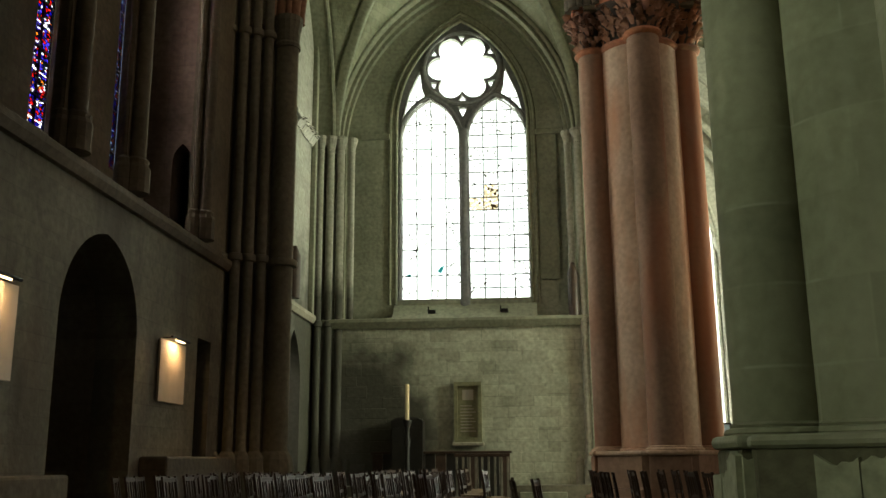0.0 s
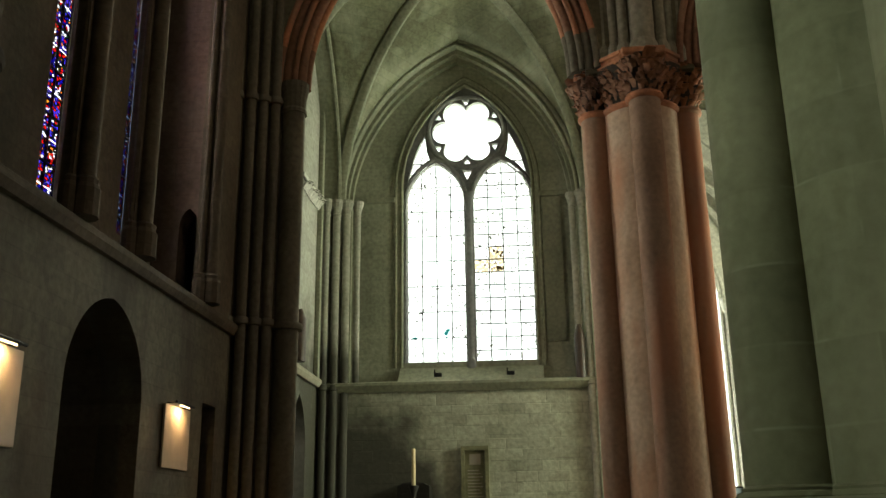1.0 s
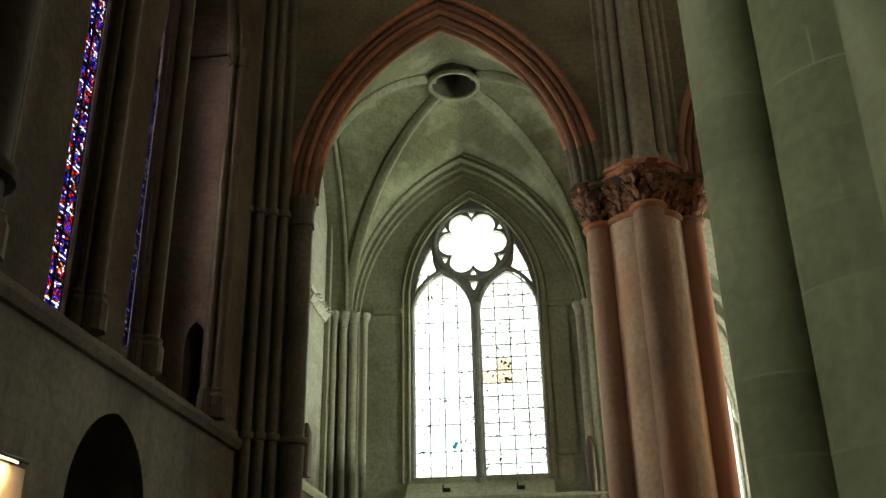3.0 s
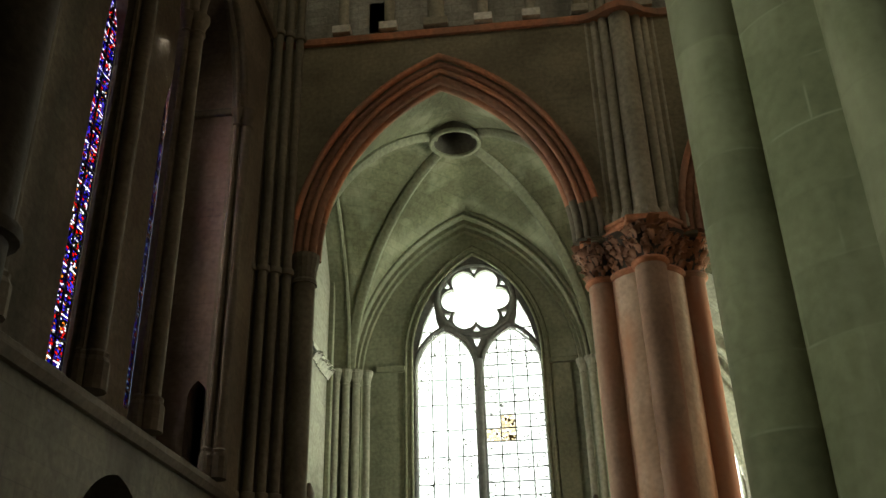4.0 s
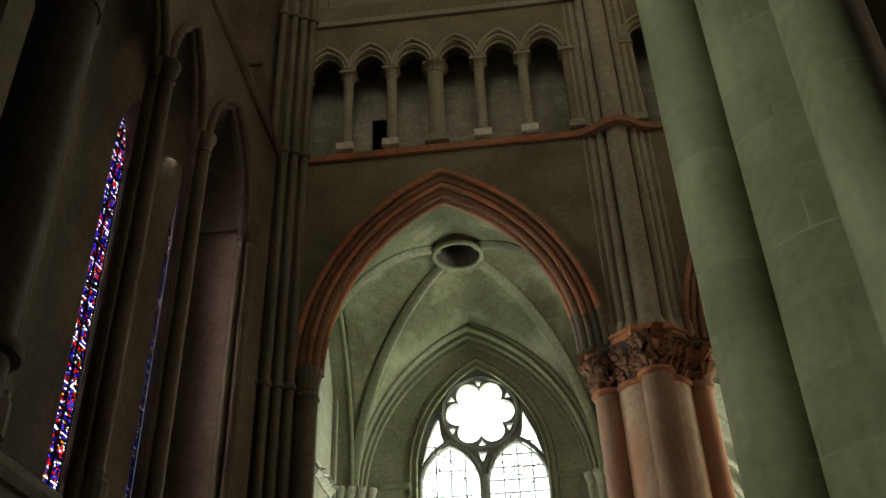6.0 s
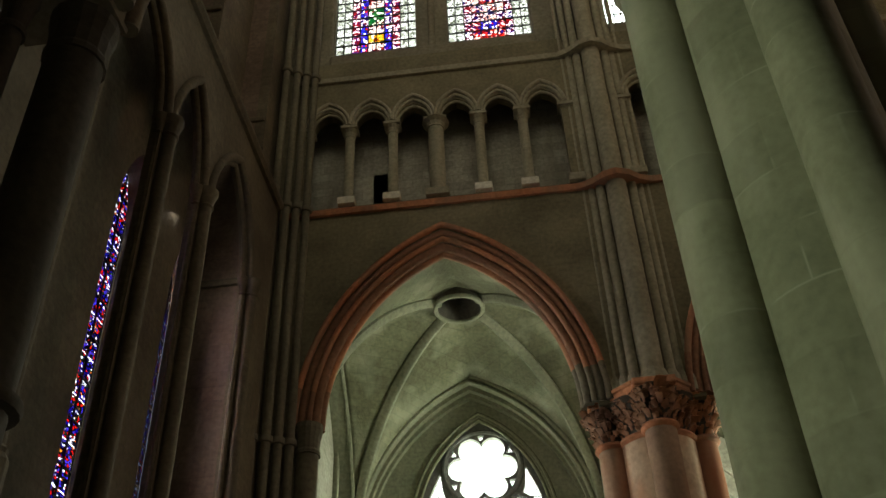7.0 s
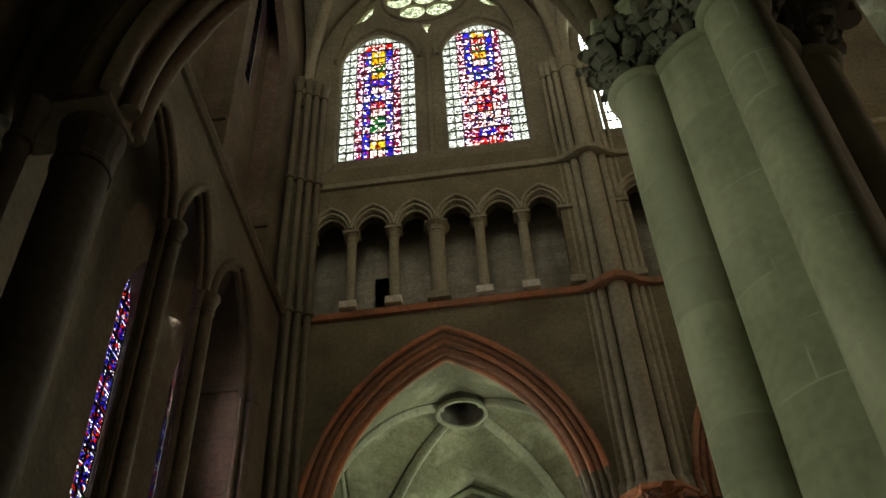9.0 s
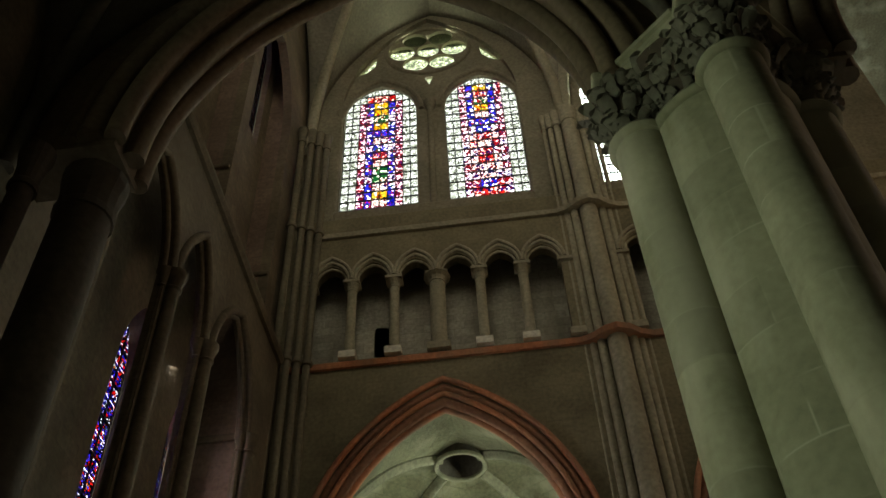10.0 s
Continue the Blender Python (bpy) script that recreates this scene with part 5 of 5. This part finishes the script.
def make_candle():
    t = thing("paschal_candle", "tall cream candle on a turned dark wooden stand", "candle", "", (-3.2, 26.2, 0))
    bm = bmesh.new()
    lathe(bm, 0, 0, [(0.3, 0), (0.3, 0.08), (0.22, 0.14), (0.1, 0.25), (0.07, 0.5), (0.11, 0.7), (0.07, 0.9), (0.06, 1.5), (0.1, 1.7), (0.06, 1.9), (0.08, 2.1), (0.14, 2.25), (0.14, 2.3)], 16)
    part("stand", bm, EBONY, t, "turned dark stand", True)
    bm = bmesh.new()
    lathe(bm, 0, 0, [(0.055, 2.3), (0.055, 3.28), (0.04, 3.3)], 14)
    part("candle_wax", bm, WAX, t, "cream wax candle", True)


def make_cabinet():
    t = thing("confessional", "nearly black wooden cabinet with a low curved top", "cabinet", "", (-3.25, 26.85, 0))
    bm = bmesh.new()
    slab(bm, [(-0.45, 0), (-0.45, 2.3), (-0.3, 2.38), (0, 2.42), (0.3, 2.38), (0.45, 2.3), (0.45, 0)], [], -0.35, 0.35)
    part("body", bm, EBONY, t)
    for x in (-0.22, 0.22):
        bm = bmesh.new()
        box(bm, x - 0.19, x + 0.19, -0.37, -0.35, 0.2, 2.1, 0.006)
        part("door_panel", bm, EBONY, t)


def make_plaque():
    t = thing("memorial_tablet", "framed stone memorial tablet fixed to the wall", "tablet", "", (-1.55, 27.3, 1.7))
    bm = bmesh.new()
    slab(bm, rect(-0.4, 0.4, 0, 1.72), [rect(-0.3, 0.3, 0.14, 1.6)], -0.16, 0.0)
    part("frame", bm, OLIVE, t, "moulded olive-grey stone frame")
    bm = bmesh.new()
    box(bm, -0.3, 0.3, -0.06, 0.0, 0.14, 1.6)
    part("tablet", bm, OLIVE, t, "olive-stained stone tablet")
    bm = bmesh.new()
    box(bm, -0.46, 0.46, -0.2, 0.0, -0.1, 0.0, 0.02)
    part("ledge", bm, STONE, t)
    bm = bmesh.new()
    for k in range(9):
        z = 0.3 + 0.09 * k
        box(bm, -0.22, 0.22 - 0.05 * (k % 3), -0.064, -0.06, z, z + 0.03)
    box(bm, -0.16, 0.16, -0.075, -0.06, 1.2, 1.5)
    part("inscription", bm, INK, t, "worn lines of carved lettering")


def make_rail():
    t = thing("wooden_rail", "dark wooden rail with pale upright balusters", "railing", "", (-1.05, 24.6, 0))
    bm = bmesh.new()
    box(bm, -0.72, 0.72, -0.04, 0.04, 1.28, 1.36, 0.01)
    part("top_rail", bm, DARKWOOD, t)
    bm = bmesh.new()
    box(bm, -0.72, 0.72, -0.03, 0.03, 0.12, 0.2, 0.01)
    part("bottom_rail", bm, DARKWOOD, t)
    for k in range(9):
        bm = bmesh.new()
        x = -0.66 + 0.165 * k
        box(bm, x - 0.03, x + 0.03, -0.02, 0.02, 0.0 if k in (0, 8) else 0.2, 1.28, 0.006)
        part("baluster", bm, GREYWOOD, t)


def make_dado():
    t = thing("wooden_dado", "low dark wooden panelling along the foot of the wall", "panelling", "", (-2.3, 27.0, 0.0))
    for k in range(13):
        bm = bmesh.new()
        x = -1.95 + 0.3 * k
        box(bm, x, x + 0.29, -0.32, -0.27, 0.02, 1.38, 0.012)
        part("plank", bm, EBONY if k % 3 else DARKWOOD, t)
    bm = bmesh.new()
    box(bm, -2.0, 2.0, -0.36, -0.24, 1.38, 1.45, 0.015)
    part("top_rail", bm, DARKWOOD, t)


def make_benches():
    bm = bmesh.new()
    box(bm, -6.0, 2.6, 26.75, 27.3, 0, 0.5, 0.03)
    setting("wall_bench", bm, WARMDARK, "long worn dark stone bench along the wall foot", "bench")
    bm = bmesh.new()
    box(bm, -0.1, 1.2, 26.5, 26.8, 0, 0.32, 0.02)
    setting("step", bm, AISLE_STONE, "worn grey stone step", "step")
    bm = bmesh.new()
    box(bm, LEFT, LEFT + 0.5, 15.4, 19.0, 0, 1.3, 0.04)
    box(bm, LEFT, LEFT + 0.45, 9.0, 12.1, 0, 1.05, 0.04)
    setting("wall_bench_left", bm, WALL_Y, "dark stone ledge along the end wall", "bench")
    for x, y, z in ((-2.75, BACK_Y - 0.2, 6.0), (-0.55, BACK_Y - 0.2, 6.0)):
        t = thing("floodlight", "small dark lamp on a bracket at the window sill", "lamp", "sill lamps", (x, y - 0.25, 5.35))
        bm = bmesh.new()
        box(bm, -0.02, 0.02, -0.02, 0.02, 0, 0.42)
        part("bracket", bm, IRON, t)
        bm = bmesh.new()
        box(bm, 0.0, 0.22, -0.06, 0.06, 0.2, 0.32, 0.02)
        part("head", bm, IRON, t)


def make_figure():
    # Small dark niche figures, simplified to plain turned posts.
    for x, y, z, h in ((-6.05, 24.3, 5.5, 1.45), (1.62, 27.2, 5.3, 1.6)):
        t = thing("dark_niche_post", "small dark niche figure on the ledge, as a plain turned post", "post", "ledge posts", (x, y, z))
        bm = bmesh.new()
        lathe(bm, 0, 0, [(0.16, 0), (0.16, h * 0.8), (0.1, h * 0.92), (0.05, h)], 10)
        part("body", bm, DARKWOOD, t, "", True)


BLUEPAPER = plain("blue_paper", (0.35, 0.45, 0.6), 0.5, 0, 0.1)
EBONY = plain("blackened_wood", (0.012, 0.01, 0.008), 0.45)
RUSH = plain("rush", (0.16, 0.1, 0.05), 0.8, 0, 0.3, 30)
PAPER = plain("paper_board", (0.42, 0.36, 0.27), 0.6, 0, 0.12, 3)
INK = plain("grey_ink", (0.3, 0.27, 0.22), 0.8, 0, 0.1)
WAX = plain("wax", (0.7, 0.58, 0.34), 0.5, 0, 0.1)
GREYWOOD = plain("grey_wood", (0.17, 0.16, 0.13), 0.6)
WARMGLOW = bpy.data.materials.new("warm_glow")
WARMGLOW.use_nodes = True
_b = WARMGLOW.node_tree.nodes["Principled BSDF"]
_b.inputs["Emission Color"].default_value, _b.inputs["Emission Strength"].default_value = (1.0, 0.72, 0.35, 1), 9
make_chairs()
make_poster(15.9, 17.15, 2.25, 3.35)
make_poster(9.9, 11.12, 2.2, 3.4)
make_doors()
make_candle()
make_cabinet()
make_plaque()
make_rail()
make_dado()
make_benches()
make_figure()


def make_sign():
    t = thing("standing_sign", "narrow dark-framed sign with a pale blue sheet", "sign", "", (5.35, 25.3, 0))
    bm = bmesh.new()
    box(bm, -0.02, 0.02, -0.02, 0.02, 0, 1.45)
    part("post", bm, IRON, t)
    bm = bmesh.new()
    slab(bm, rect(-0.13, 0.13, 1.4, 2.1), [rect(-0.09, 0.09, 1.44, 2.06)], -0.03, 0.03)
    part("frame", bm, IRON, t)
    bm = bmesh.new()
    box(bm, -0.09, 0.09, -0.01, 0.01, 1.44, 2.06)
    part("sheet", bm, BLUEPAPER, t, "pale blue sheet")


make_sign()


# Lantern is added out of view to warm the rosy pier's right side.
def make_added_lantern(x, y, z):
    t = thing("hanging_lantern", "unseen lantern on a chain, added to warm the rosy pier", "lantern", "", (x, y, z))
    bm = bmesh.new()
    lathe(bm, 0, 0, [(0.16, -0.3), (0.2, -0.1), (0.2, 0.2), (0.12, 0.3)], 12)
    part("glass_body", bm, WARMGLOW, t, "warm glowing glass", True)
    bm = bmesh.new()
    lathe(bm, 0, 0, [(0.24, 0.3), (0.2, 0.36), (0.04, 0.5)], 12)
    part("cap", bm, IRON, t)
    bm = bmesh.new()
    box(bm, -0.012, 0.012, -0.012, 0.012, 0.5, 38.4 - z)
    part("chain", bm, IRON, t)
    data = bpy.data.lights.new("added_lantern_light", "POINT")
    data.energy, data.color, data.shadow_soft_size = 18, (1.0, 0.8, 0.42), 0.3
    lamp = new("added_lantern_light", data)
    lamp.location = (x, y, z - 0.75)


make_added_lantern(6.6, 18.9, 5.6)

# ---------- single stones of the back wall ----------


def make_stone_blocks():
    """Ashlar blocks standing a little proud of the wall's mortar bed."""
    rnd = random.Random(21)
    shapes = {}
    z = 0.52
    while z < 5.0:
        h = rnd.choice((0.3, 0.34, 0.38))
        h = min(h, 5.02 - z)
        if h < 0.15:
            break
        x = -5.0 - rnd.uniform(0.0, 0.5)
        while x < 2.0:
            w = rnd.choice((0.5, 0.62, 0.76, 0.92))
            key = (w, round(h, 2))
            if key not in shapes:
                bm = bmesh.new()
                a, b = w / 2 - 0.003, h / 2 - 0.003
                vs = [bm.verts.new(p) for p in ((-a, 0, -b), (a, 0, -b), (a, 0, b), (-a, 0, b), (-a + 0.014, -0.005, -b + 0.014), (a - 0.014, -0.005, -b + 0.014), (a - 0.014, -0.005, b - 0.014), (-a + 0.014, -0.005, b - 0.014))]
                for f in ((0, 1, 2, 3), (7, 6, 5, 4), (0, 4, 5, 1), (1, 5, 6, 2), (2, 6, 7, 3), (3, 7, 4, 0)):
                    bm.faces.new([vs[i] for i in f])
                shapes[key] = mesh_of("stone_block", bm)
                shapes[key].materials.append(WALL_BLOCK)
            ob = new("stone_block", shapes[key])
            ob.location = (x + w / 2, 27.3 + rnd.uniform(0.0, 0.006), z + h / 2)
            ob.parent = BACK_WALL[0]
            x += w
        z += h


make_stone_blocks()
